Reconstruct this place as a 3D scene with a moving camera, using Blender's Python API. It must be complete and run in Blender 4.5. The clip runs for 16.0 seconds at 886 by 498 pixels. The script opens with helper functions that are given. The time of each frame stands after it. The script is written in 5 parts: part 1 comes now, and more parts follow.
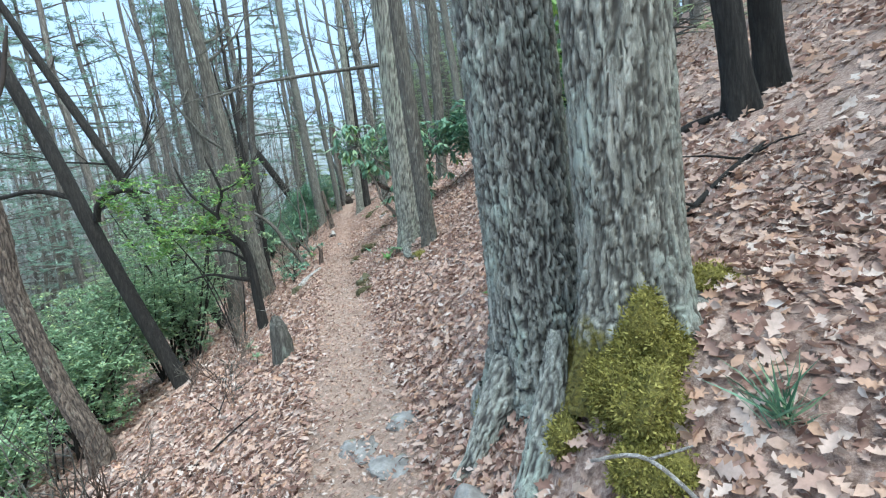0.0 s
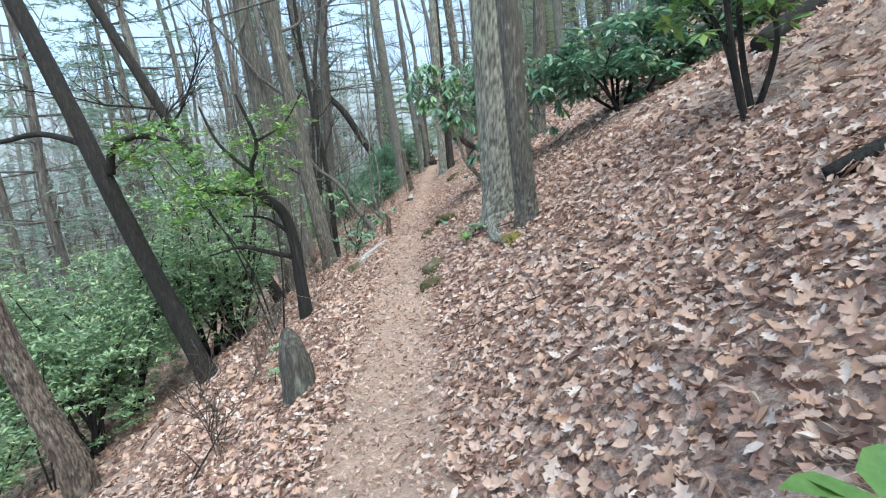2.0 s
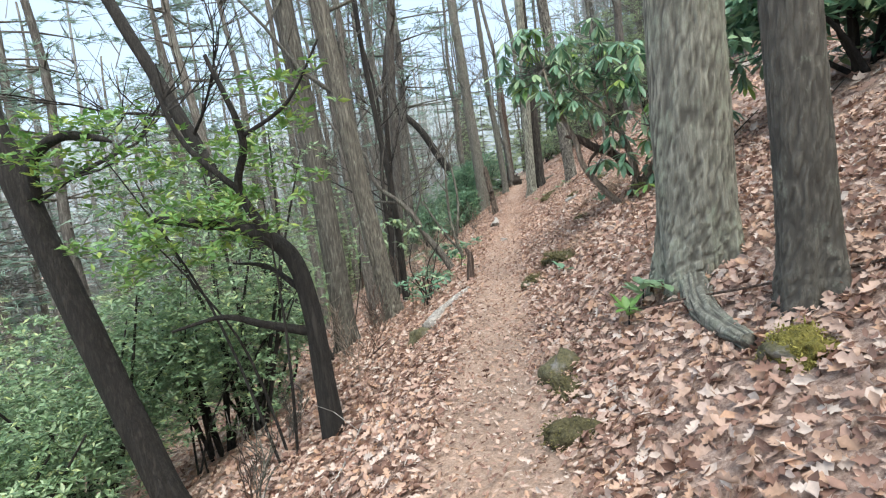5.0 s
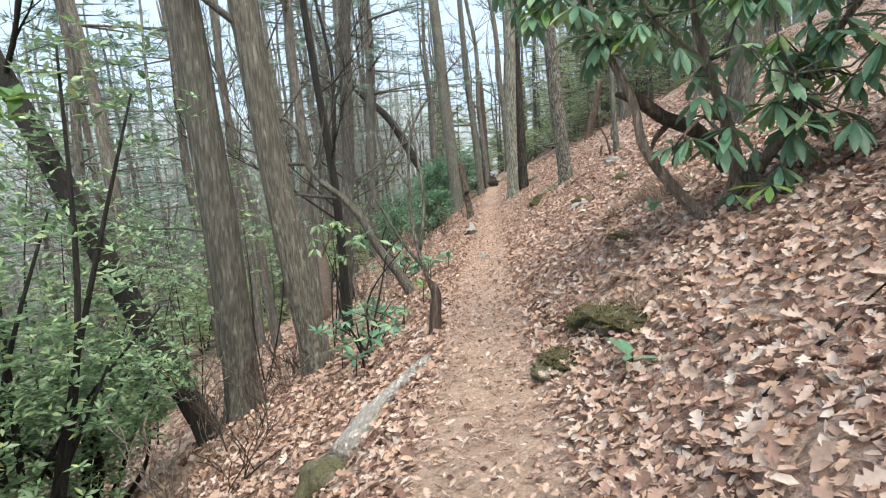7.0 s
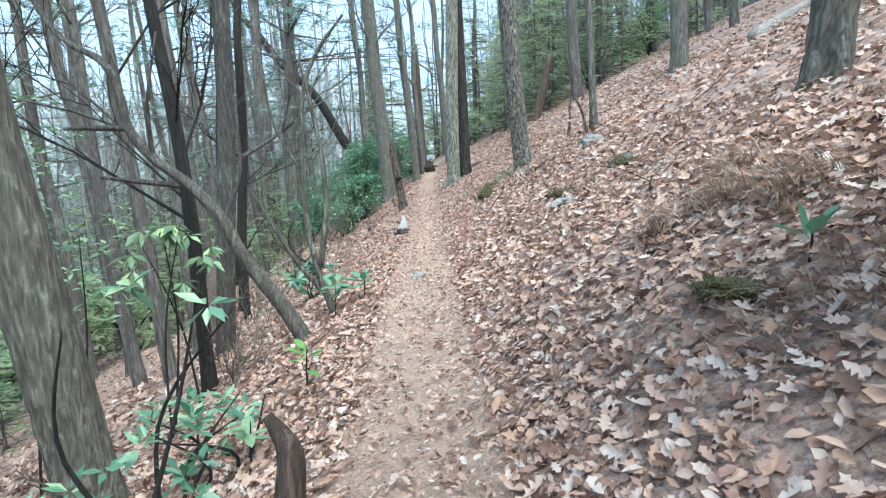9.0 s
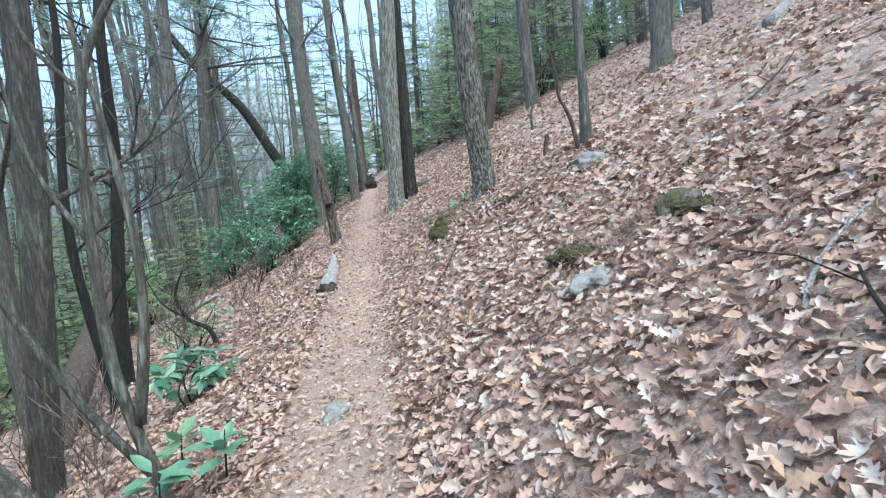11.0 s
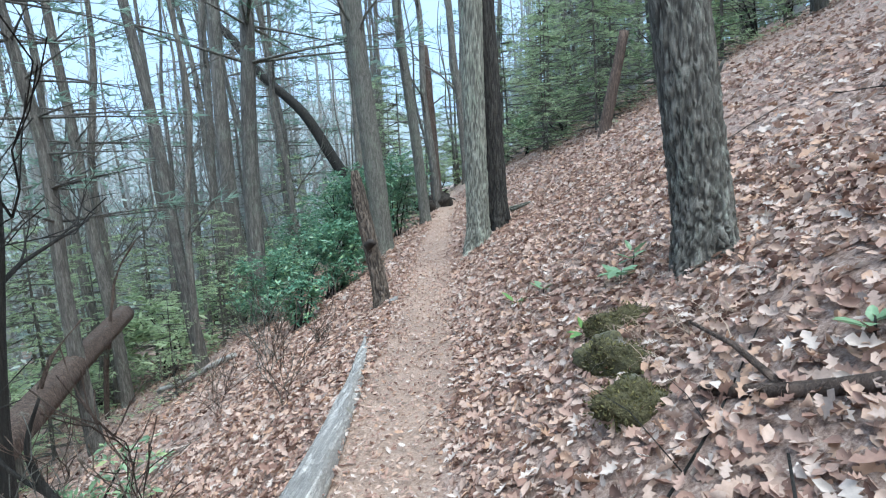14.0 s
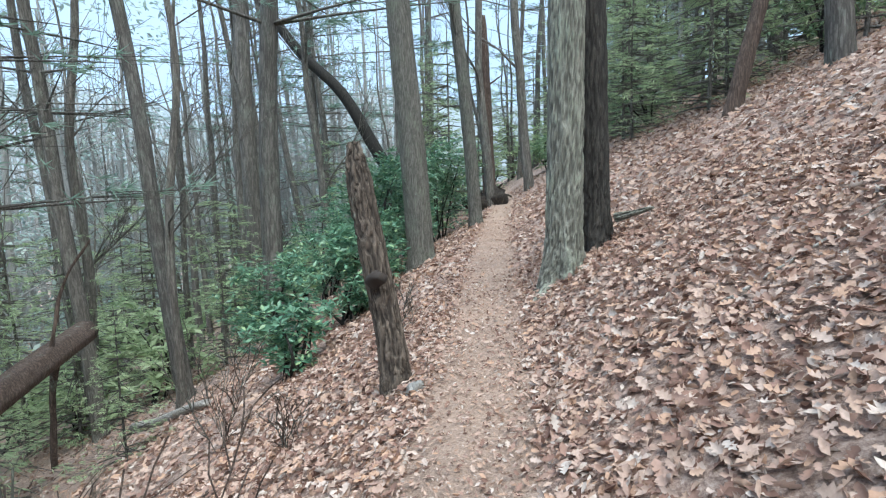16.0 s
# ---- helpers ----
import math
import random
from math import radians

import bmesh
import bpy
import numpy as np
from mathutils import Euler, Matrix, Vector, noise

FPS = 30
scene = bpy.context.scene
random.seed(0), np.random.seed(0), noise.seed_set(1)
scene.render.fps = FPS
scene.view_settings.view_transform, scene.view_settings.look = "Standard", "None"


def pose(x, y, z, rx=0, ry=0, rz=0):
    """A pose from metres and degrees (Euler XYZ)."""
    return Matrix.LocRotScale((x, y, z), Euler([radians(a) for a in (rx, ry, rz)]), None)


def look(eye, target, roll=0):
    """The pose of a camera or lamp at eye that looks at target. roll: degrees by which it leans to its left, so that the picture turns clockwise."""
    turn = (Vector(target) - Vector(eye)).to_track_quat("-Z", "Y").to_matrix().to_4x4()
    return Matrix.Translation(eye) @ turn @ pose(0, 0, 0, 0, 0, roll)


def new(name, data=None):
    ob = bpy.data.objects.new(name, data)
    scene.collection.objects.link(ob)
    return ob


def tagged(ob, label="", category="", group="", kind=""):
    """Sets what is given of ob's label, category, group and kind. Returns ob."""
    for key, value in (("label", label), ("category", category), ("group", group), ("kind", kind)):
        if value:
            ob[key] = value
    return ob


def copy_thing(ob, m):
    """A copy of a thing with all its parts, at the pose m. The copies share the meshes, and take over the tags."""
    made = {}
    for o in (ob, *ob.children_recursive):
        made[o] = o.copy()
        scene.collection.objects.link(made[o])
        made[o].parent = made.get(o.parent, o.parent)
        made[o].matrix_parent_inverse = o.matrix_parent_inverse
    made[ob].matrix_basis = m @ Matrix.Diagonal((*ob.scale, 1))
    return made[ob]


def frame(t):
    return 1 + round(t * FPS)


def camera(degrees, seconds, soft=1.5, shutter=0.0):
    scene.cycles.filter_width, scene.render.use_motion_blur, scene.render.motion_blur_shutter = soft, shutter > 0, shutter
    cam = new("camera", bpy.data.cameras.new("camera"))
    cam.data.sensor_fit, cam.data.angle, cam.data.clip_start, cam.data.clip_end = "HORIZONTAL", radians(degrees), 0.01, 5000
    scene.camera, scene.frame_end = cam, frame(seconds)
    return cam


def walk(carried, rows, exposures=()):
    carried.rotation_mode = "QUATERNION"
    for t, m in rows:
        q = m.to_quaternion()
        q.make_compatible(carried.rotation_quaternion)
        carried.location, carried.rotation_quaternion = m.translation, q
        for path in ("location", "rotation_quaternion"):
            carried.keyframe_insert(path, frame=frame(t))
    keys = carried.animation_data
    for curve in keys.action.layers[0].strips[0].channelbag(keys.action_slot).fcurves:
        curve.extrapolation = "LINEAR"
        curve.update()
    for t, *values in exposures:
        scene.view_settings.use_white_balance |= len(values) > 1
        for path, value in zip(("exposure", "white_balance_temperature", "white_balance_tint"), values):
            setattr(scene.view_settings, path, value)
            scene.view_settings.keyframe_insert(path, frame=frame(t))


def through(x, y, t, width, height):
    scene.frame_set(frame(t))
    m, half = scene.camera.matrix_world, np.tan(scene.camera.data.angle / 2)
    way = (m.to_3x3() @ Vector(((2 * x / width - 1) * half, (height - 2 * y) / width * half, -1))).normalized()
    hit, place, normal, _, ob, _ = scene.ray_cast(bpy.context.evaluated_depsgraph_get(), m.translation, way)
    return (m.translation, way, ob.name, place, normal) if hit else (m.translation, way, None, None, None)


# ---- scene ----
cam = camera(77.5, 16.0, soft=1.15)
PATH = [
    (0, (0.692, 1.203, 1.569), (0.844, 3.185, 1.345), -6.5),
    (0.5, (0.657, 1.833, 1.547), (0.692, 3.82, 1.314), -7.4),
    (1, (0.723, 2.532, 1.491), (0.665, 4.521, 1.285), -8.0),
    (1.5, (0.69, 3.169, 1.479), (0.515, 5.147, 1.241), -6.1),
    (2, (0.703, 3.738, 1.478), (0.544, 5.706, 1.155), -4.8),
    (2.5, (0.701, 4.202, 1.589), (0.339, 6.147, 1.294), -5.8),
    (3, (0.578, 4.597, 1.638), (0.147, 6.535, 1.394), -4.6),
    (3.5, (0.518, 5.041, 1.574), (0.151, 6.991, 1.32), -4.2),
    (4, (0.364, 5.586, 1.512), (-0.191, 7.486, 1.227), -6.9),
    (4.5, (0.237, 6.284, 1.406), (-0.236, 8.207, 1.129), -6.6),
    (4.7, (0.192, 6.594, 1.366), (-0.256, 8.531, 1.151), -6.5),
    (6.8, (-0.343, 9.887, 1.307), (-0.699, 11.841, 1.07), -3.2),
    (7, (-0.385, 10.185, 1.258), (-0.715, 12.144, 1.032), -3.2),
    (7.5, (-0.539, 10.991, 1.23), (-0.902, 12.947, 1.019), -1.7),
    (8, (-0.591, 11.681, 1.212), (-0.765, 13.649, 0.901), -0.7),
    (8.5, (-0.624, 12.417, 1.25), (-0.842, 14.387, 0.982), -2.8),
    (9, (-0.642, 13.119, 1.239), (-0.741, 15.096, 0.95), -2.1),
    (9.5, (-0.64, 13.784, 1.25), (-0.655, 15.768, 0.999), -2.1),
    (12, (-0.687, 17.136, 1.645), (-0.576, 19.112, 1.352), -3.8),
    (12.5, (-0.737, 17.962, 1.671), (-0.702, 19.935, 1.341), -4.3),
    (13, (-0.671, 18.794, 1.673), (-0.66, 20.774, 1.392), -5.4),
    (13.5, (-0.755, 19.637, 1.711), (-0.844, 21.626, 1.526), -5.6),
    (14, (-0.855, 20.424, 1.636), (-1.034, 22.406, 1.435), -3.2),
    (14.5, (-0.98, 21.322, 1.671), (-1.357, 23.275, 1.466), -1.7),
    (15, (-1.133, 22.182, 1.667), (-1.485, 24.131, 1.389), -0.6),
    (15.5, (-1.127, 23.043, 1.655), (-1.398, 25.008, 1.4), -0.5),
    (16, (-1.306, 23.824, 1.643), (-1.655, 25.782, 1.43), -1.5),
]
walk(cam, [(t, look(eye, target, roll)) for t, eye, target, roll in PATH],
     exposures=[(0, 0.8, 5700, -1), (1.0, 1.0, 5650, 0), (2.0, 0.85, 5950, 3), (3.5, 0.78, 6200, 6), (5, 0.82, 6600, 7), (7, 0.88, 6800, 6), (7.6, 0.92, 6550, 2), (8.5, 1.1, 5950, 0), (9.5, 1.12, 5550, 0), (12, 0.86, 5500, 0), (13.2, 0.85, 5500, 1), (14.5, 0.82, 5600, 1), (15.5, 0.82, 5850, 3), (16, 0.78, 5850, 2)])

# ---- light: a bright overcast sky with a soft, weak sun ----
world = bpy.data.worlds.new("world")
scene.world = world
world.use_nodes = True
wn, wl = world.node_tree.nodes, world.node_tree.links
sky = wn.new("ShaderNodeTexSky")
sky.sky_type, sky.sun_disc = "NISHITA", False
sky.sun_elevation, sky.sun_rotation = radians(42), radians(150)
sky.dust_density, sky.air_density = 4.0, 1.0
cloud = wn.new("ShaderNodeMix")
cloud.data_type = "RGBA"
cloud.inputs[0].default_value = 0.75
cloud.inputs[7].default_value = (6.3, 8.1, 11.0, 1)
wl.new(sky.outputs[0], cloud.inputs[6])
wl.new(cloud.outputs[2], wn["Background"].inputs[0])
wn["Background"].inputs[1].default_value = 0.092
sun = new("sun", bpy.data.lights.new("sun", "SUN"))
sun.data.energy, sun.data.angle, sun.data.color = 3.9, radians(60), (1.0, 0.94, 0.86)
sun.matrix_world = look((0, 0, 30), (-9, 14, 0))


# ---- materials ----
def material(name, rough=0.8):
    m = bpy.data.materials.new(name)
    m.use_nodes = True
    b = m.node_tree.nodes["Principled BSDF"]
    b.inputs["Roughness"].default_value = rough
    return m, m.node_tree.nodes, m.node_tree.links, b


def ramp(nodes, links, source, stops):
    r = nodes.new("ShaderNodeValToRGB")
    while len(r.color_ramp.elements) < len(stops):
        r.color_ramp.elements.new(0.5)
    for e, (at, c) in zip(r.color_ramp.elements, stops):
        e.position, e.color = at, (*c, 1)
    links.new(source, r.inputs[0])
    return r.outputs[0]


def noise_tex(nodes, links, scale, detail=5, rough=0.6, stretch=(1, 1, 1), coord="Object"):
    c = nodes.new("ShaderNodeTexCoord")
    mp = nodes.new("ShaderNodeMapping")
    mp.inputs["Scale"].default_value = stretch
    n = nodes.new("ShaderNodeTexNoise")
    n.inputs["Scale"].default_value, n.inputs["Detail"].default_value, n.inputs["Roughness"].default_value = scale, detail, rough
    links.new(c.outputs[coord], mp.inputs[0])
    links.new(mp.outputs[0], n.inputs["Vector"])
    return n.outputs[0]


def blend(nodes, links, fac, a, b, mode="MIX"):
    x = nodes.new("ShaderNodeMix")
    x.data_type, x.blend_type = "RGBA", mode
    for i, v in ((0, fac), (6, a), (7, b)):
        if isinstance(v, (float, int)):
            x.inputs[i].default_value = v
        elif isinstance(v, tuple):
            x.inputs[i].default_value = (*v, 1)
        else:
            links.new(v, x.inputs[i])
    return x.outputs[2]


def bump(nodes, links, bsdf, height, strength, distance):
    b = nodes.new("ShaderNodeBump")
    b.inputs["Strength"].default_value, b.inputs["Distance"].default_value = strength, distance
    links.new(height, b.inputs["Height"])
    links.new(b.outputs[0], bsdf.inputs["Normal"])


def bark(name, dark, mid, light, lichen=(0.30, 0.34, 0.29), lichen_at=0.56, moss=None, plate=18.0, crack=0.12, tall=0.13, grain_way=(1, 1, 0.12), relief=False, fleck=3.6):
    """Plated bark: stretched cells with dark cracks between, fine grain, lichen patches and, if asked, moss up to a height."""
    m, n, l, b = material(name, 0.9)
    c = n.new("ShaderNodeTexCoord")
    mp = n.new("ShaderNodeMapping")
    mp.inputs["Scale"].default_value = (1, 1, tall)
    l.new(c.outputs["Object"], mp.inputs[0])
    warp = n.new("ShaderNodeTexNoise")
    warp.inputs["Scale"].default_value, warp.inputs["Detail"].default_value, warp.inputs["Roughness"].default_value = 26, 9, 0.76
    l.new(mp.outputs[0], warp.inputs["Vector"])
    shift = n.new("ShaderNodeVectorMath")
    shift.operation = "MULTIPLY_ADD"
    shift.inputs[1].default_value = (0.05, 0.05, 0.05)
    l.new(warp.outputs["Color"], shift.inputs[0])
    l.new(mp.outputs[0], shift.inputs[2])
    cells = n.new("ShaderNodeTexVoronoi")
    cells.feature = "DISTANCE_TO_EDGE"
    cells.inputs["Scale"].default_value = plate
    l.new(shift.outputs[0], cells.inputs["Vector"])
    cut = ramp(n, l, cells.outputs["Distance"], [(0.0, (0.0, 0.0, 0.0)), (0.3 * crack, (0.12, 0.12, 0.12)), (crack, (0.85, 0.85, 0.85)), (3 * crack, (1, 1, 1))])
    split = ramp(n, l, noise_tex(n, l, 0.75 * plate, 7, 0.68, grain_way), [(0.43, (1, 1, 1)), (0.48, (0.35, 0.35, 0.35)), (0.50, (0.35, 0.35, 0.35)), (0.55, (1, 1, 1))])
    furrow = ramp(n, l, noise_tex(n, l, plate * 2.2, 8, 0.75, grain_way), [(0.36, (0.2, 0.2, 0.2)), (0.54, (1, 1, 1))])
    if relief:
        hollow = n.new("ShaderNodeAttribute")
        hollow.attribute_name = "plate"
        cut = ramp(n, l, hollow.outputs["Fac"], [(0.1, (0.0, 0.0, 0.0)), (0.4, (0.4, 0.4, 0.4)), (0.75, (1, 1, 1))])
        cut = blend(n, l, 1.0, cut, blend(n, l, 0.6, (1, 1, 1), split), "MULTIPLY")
    else:
        cut = blend(n, l, 1.0, blend(n, l, 0.5, (1, 1, 1), cut), split, "MULTIPLY")
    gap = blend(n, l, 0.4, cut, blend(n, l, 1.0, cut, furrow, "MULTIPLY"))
    grain = noise_tex(n, l, 90, 9, 0.85, (1, 1, 0.5))
    tone = n.new("ShaderNodeTexVoronoi")
    tone.inputs["Scale"].default_value = plate * 1.7
    l.new(shift.outputs[0], tone.inputs["Vector"])
    shade = blend(n, l, 0.45, grain, tone.outputs["Color"])
    plates = ramp(n, l, shade, [(0.3, mid), (0.66, light)])
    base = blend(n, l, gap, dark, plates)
    patch = ramp(n, l, noise_tex(n, l, fleck, 8, 0.75, (1, 1, 0.6)), [(lichen_at, (0, 0, 0)), (lichen_at + 0.1, (0.85, 0.85, 0.85))])
    patch = blend(n, l, 1.0, patch, gap, "MULTIPLY")
    colour = blend(n, l, patch, base, blend(n, l, grain, tuple(0.65 * v for v in lichen), tuple(1.3 * v for v in lichen)))
    vary = n.new("ShaderNodeObjectInfo")
    tint = ramp(n, l, vary.outputs["Random"], [(0, (0.84, 0.83, 0.82)), (1, (1.12, 1.08, 1.03))])
    colour = blend(n, l, 1.0, colour, tint, "MULTIPLY")
    if moss:
        sep = n.new("ShaderNodeSeparateXYZ")
        l.new(c.outputs["Object"], sep.inputs[0])
        add = n.new("ShaderNodeMath")
        add.operation = "MULTIPLY_ADD"
        add.inputs[1].default_value = 0.9
        l.new(noise_tex(n, l, 3.5, 6, 0.7), add.inputs[0])
        l.new(sep.outputs[2], add.inputs[2])
        edge = ramp(n, l, add.outputs[0], [(moss, (1, 1, 1)), (moss + 0.08, (0, 0, 0))])
        green = ramp(n, l, noise_tex(n, l, 60, 3), [(0.3, (0.06, 0.055, 0.012)), (0.7, (0.24, 0.21, 0.045))])
        colour = blend(n, l, edge, colour, green)
    l.new(colour, b.inputs["Base Color"])
    height = blend(n, l, 0.42, gap, shade)
    bump(n, l, b, height, 1.0, 0.022 if relief else 0.03)
    return m


def leafy(name, stops, rough=0.5, shine=0.5, through=0.25):
    m, n, l, b = material(name, rough)
    g = n.new("ShaderNodeNewGeometry")
    colour = ramp(n, l, g.outputs["Random Per Island"], stops)
    mottled = ramp(n, l, noise_tex(n, l, 45, 3), [(0.25, (0.78, 0.78, 0.78)), (0.75, (1.12, 1.12, 1.12))])
    colour = blend(n, l, 1.0, colour, mottled, "MULTIPLY")
    l.new(colour, b.inputs["Base Color"])
    b.inputs["Specular IOR Level"].default_value = shine
    if through:
        t = n.new("ShaderNodeBsdfTranslucent")
        mix = n.new("ShaderNodeMixShader")
        mix.inputs[0].default_value = through
        l.new(colour, t.inputs[0])
        l.new(b.outputs[0], mix.inputs[1])
        l.new(t.outputs[0], mix.inputs[2])
        l.new(mix.outputs[0], n["Material Output"].inputs[0])
    return m


BARK_OAK = bark("oak_bark", (0.04, 0.038, 0.035), (0.34, 0.36, 0.32), (0.60, 0.625, 0.57), lichen=(0.46, 0.55, 0.48), lichen_at=0.5, plate=28, relief=True)
BARK_GREY = bark("grey_bark", (0.07, 0.068, 0.06), (0.17, 0.17, 0.152), (0.29, 0.288, 0.26), lichen=(0.24, 0.275, 0.22), lichen_at=0.5, plate=30, crack=0.1)
BARK_GREEN = bark("lichened_grey_bark", (0.09, 0.09, 0.076), (0.28, 0.29, 0.245), (0.46, 0.47, 0.405), lichen=(0.42, 0.48, 0.38), lichen_at=0.5, plate=26, relief=True)
BARK_PLATED = bark("plated_brown_bark", (0.06, 0.057, 0.05), (0.12, 0.117, 0.1), (0.22, 0.215, 0.185), lichen=(0.36, 0.41, 0.34), lichen_at=0.57, plate=26, relief=True, fleck=11)
BARK_FLECKED = bark("flecked_oak_bark", (0.04, 0.037, 0.033), (0.16, 0.155, 0.135), (0.31, 0.30, 0.27), lichen=(0.44, 0.48, 0.42), lichen_at=0.53, plate=26, relief=True, fleck=9)
BARK_TAN = bark("smooth_tan_bark", (0.16, 0.13, 0.105), (0.33, 0.28, 0.235), (0.48, 0.42, 0.365), lichen_at=0.6, plate=30, crack=0.06)
BARK_BLACK = bark("furrowed_dark_bark", (0.012, 0.011, 0.01), (0.035, 0.033, 0.03), (0.08, 0.075, 0.067), lichen=(0.2, 0.23, 0.2), lichen_at=0.62, plate=24, relief=True)
BARK_MOSSY = bark("mossy_foot_bark", (0.06, 0.057, 0.048), (0.34, 0.35, 0.3), (0.57, 0.58, 0.51), lichen=(0.5, 0.58, 0.51), lichen_at=0.5, moss=0.42, plate=24, relief=True)
BARK_WET = bark("wet_dark_bark", (0.05, 0.046, 0.04), (0.14, 0.135, 0.118), (0.26, 0.255, 0.225), lichen=(0.32, 0.37, 0.31), lichen_at=0.5, plate=30)
BARK_ROUGH = bark("rough_brown_bark", (0.035, 0.028, 0.024), (0.13, 0.105, 0.085), (0.27, 0.225, 0.185), lichen_at=0.6, plate=24, relief=True)
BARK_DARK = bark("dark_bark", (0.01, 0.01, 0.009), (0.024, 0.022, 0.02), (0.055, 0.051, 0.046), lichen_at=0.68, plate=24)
BARK_PINE = bark("pine_bark", (0.05, 0.046, 0.042), (0.13, 0.123, 0.112), (0.23, 0.22, 0.2), lichen_at=0.53, plate=30)
BARK_RED = bark("reddish_bark", (0.05, 0.034, 0.027), (0.13, 0.095, 0.078), (0.24, 0.18, 0.15), lichen_at=0.58, plate=22)
# the grey-blue haze of distance is put into this bark's own colour
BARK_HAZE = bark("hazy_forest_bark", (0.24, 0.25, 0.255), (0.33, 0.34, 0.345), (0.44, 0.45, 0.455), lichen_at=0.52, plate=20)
BARK_FAR = bark("forest_bark", (0.07, 0.065, 0.06), (0.15, 0.14, 0.128), (0.27, 0.26, 0.24), lichen_at=0.52, plate=20)
WOOD_GREY = bark("weathered_wood", (0.3, 0.29, 0.28), (0.5, 0.485, 0.465), (0.68, 0.665, 0.645), lichen=(0.26, 0.27, 0.13), lichen_at=0.62, plate=26, tall=1.0, crack=0.02, grain_way=(1, 0.06, 1))
WOOD_DARK = bark("rotten_wood", (0.012, 0.01, 0.008), (0.04, 0.032, 0.026), (0.10, 0.08, 0.065), lichen=(0.12, 0.13, 0.06), lichen_at=0.6)
LITTER = leafy("dry_oak_leaves", [(0.0, (0.15, 0.09, 0.072)), (0.17, (0.30, 0.185, 0.145)), (0.35, (0.45, 0.305, 0.245)), (0.55, (0.56, 0.42, 0.345)), (0.68, (0.50, 0.32, 0.22)), (0.85, (0.55, 0.425, 0.36)), (1.0, (0.62, 0.54, 0.48))], 0.75, shine=0.2, through=0.15)
LAUREL = leafy("laurel_leaves", [(0.0, (0.11, 0.19, 0.10)), (0.5, (0.21, 0.33, 0.18)), (0.85, (0.32, 0.45, 0.27)), (1.0, (0.46, 0.55, 0.24))], 0.32)
RHODO = leafy("rhododendron_leaves", [(0.0, (0.06, 0.15, 0.09)), (0.5, (0.13, 0.26, 0.16)), (0.85, (0.22, 0.37, 0.24)), (1.0, (0.36, 0.48, 0.24))], 0.33)
NEEDLE = leafy("pine_needles", [(0.0, (0.17, 0.27, 0.21)), (0.6, (0.27, 0.39, 0.31)), (1.0, (0.38, 0.50, 0.40))], 0.6, through=0.4)
HEMLOCK = leafy("hemlock_sprays", [(0.0, (0.27, 0.36, 0.20)), (0.6, (0.41, 0.51, 0.30)), (1.0, (0.54, 0.63, 0.40))], 0.6, through=0.45)
MOSS_SHOOT = leafy("moss_shoots", [(0.0, (0.11, 0.105, 0.022)), (0.6, (0.28, 0.26, 0.055)), (1.0, (0.47, 0.43, 0.13))], 0.8)
# far greens paled and blued in the base colour, standing in for haze
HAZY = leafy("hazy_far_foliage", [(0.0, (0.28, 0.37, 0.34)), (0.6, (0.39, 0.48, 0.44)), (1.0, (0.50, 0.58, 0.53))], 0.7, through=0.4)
BANKMOSS = leafy("bank_moss_shoots", [(0.0, (0.05, 0.05, 0.02)), (0.6, (0.13, 0.12, 0.045)), (1.0, (0.25, 0.22, 0.085))], 0.8)
STRAW = leafy("dry_grass_blades", [(0.0, (0.20, 0.14, 0.10)), (0.6, (0.38, 0.29, 0.22)), (1.0, (0.55, 0.45, 0.36))], 0.8)
FRESH = leafy("bright_green_leaves", [(0.0, (0.10, 0.22, 0.06)), (0.6, (0.17, 0.32, 0.09)), (1.0, (0.32, 0.42, 0.10))], 0.45)


def ground_material():
    m, n, l, b = material("leaf_mould", 0.95)
    fine = noise_tex(n, l, 38, 6, 0.75)
    coarse = noise_tex(n, l, 1.7, 5)
    c = ramp(n, l, fine, [(0.3, (0.12, 0.08, 0.065)), (0.45, (0.28, 0.195, 0.16)), (0.58, (0.46, 0.35, 0.295)), (0.72, (0.62, 0.52, 0.46))])
    earth = ramp(n, l, noise_tex(n, l, 70, 7, 0.8), [(0.3, (0.20, 0.135, 0.10)), (0.5, (0.40, 0.29, 0.225)), (0.68, (0.56, 0.44, 0.36))])
    wear = n.new("ShaderNodeAttribute")
    wear.attribute_name = "wear"
    mask = n.new("ShaderNodeMath")
    mask.operation = "MULTIPLY_ADD"
    mask.inputs[1].default_value = 0.9
    l.new(noise_tex(n, l, 14, 5), mask.inputs[0])
    l.new(wear.outputs["Fac"], mask.inputs[2])
    c = blend(n, l, ramp(n, l, mask.outputs[0], [(0.75, (0, 0, 0)), (0.98, (1, 1, 1))]), c, earth)
    c = blend(n, l, 1.0, c, ramp(n, l, coarse, [(0.3, (0.82, 0.82, 0.82)), (0.7, (1.12, 1.1, 1.08))]), "MULTIPLY")
    l.new(c, b.inputs["Base Color"])
    bump(n, l, b, fine, 0.8, 0.03)
    return m


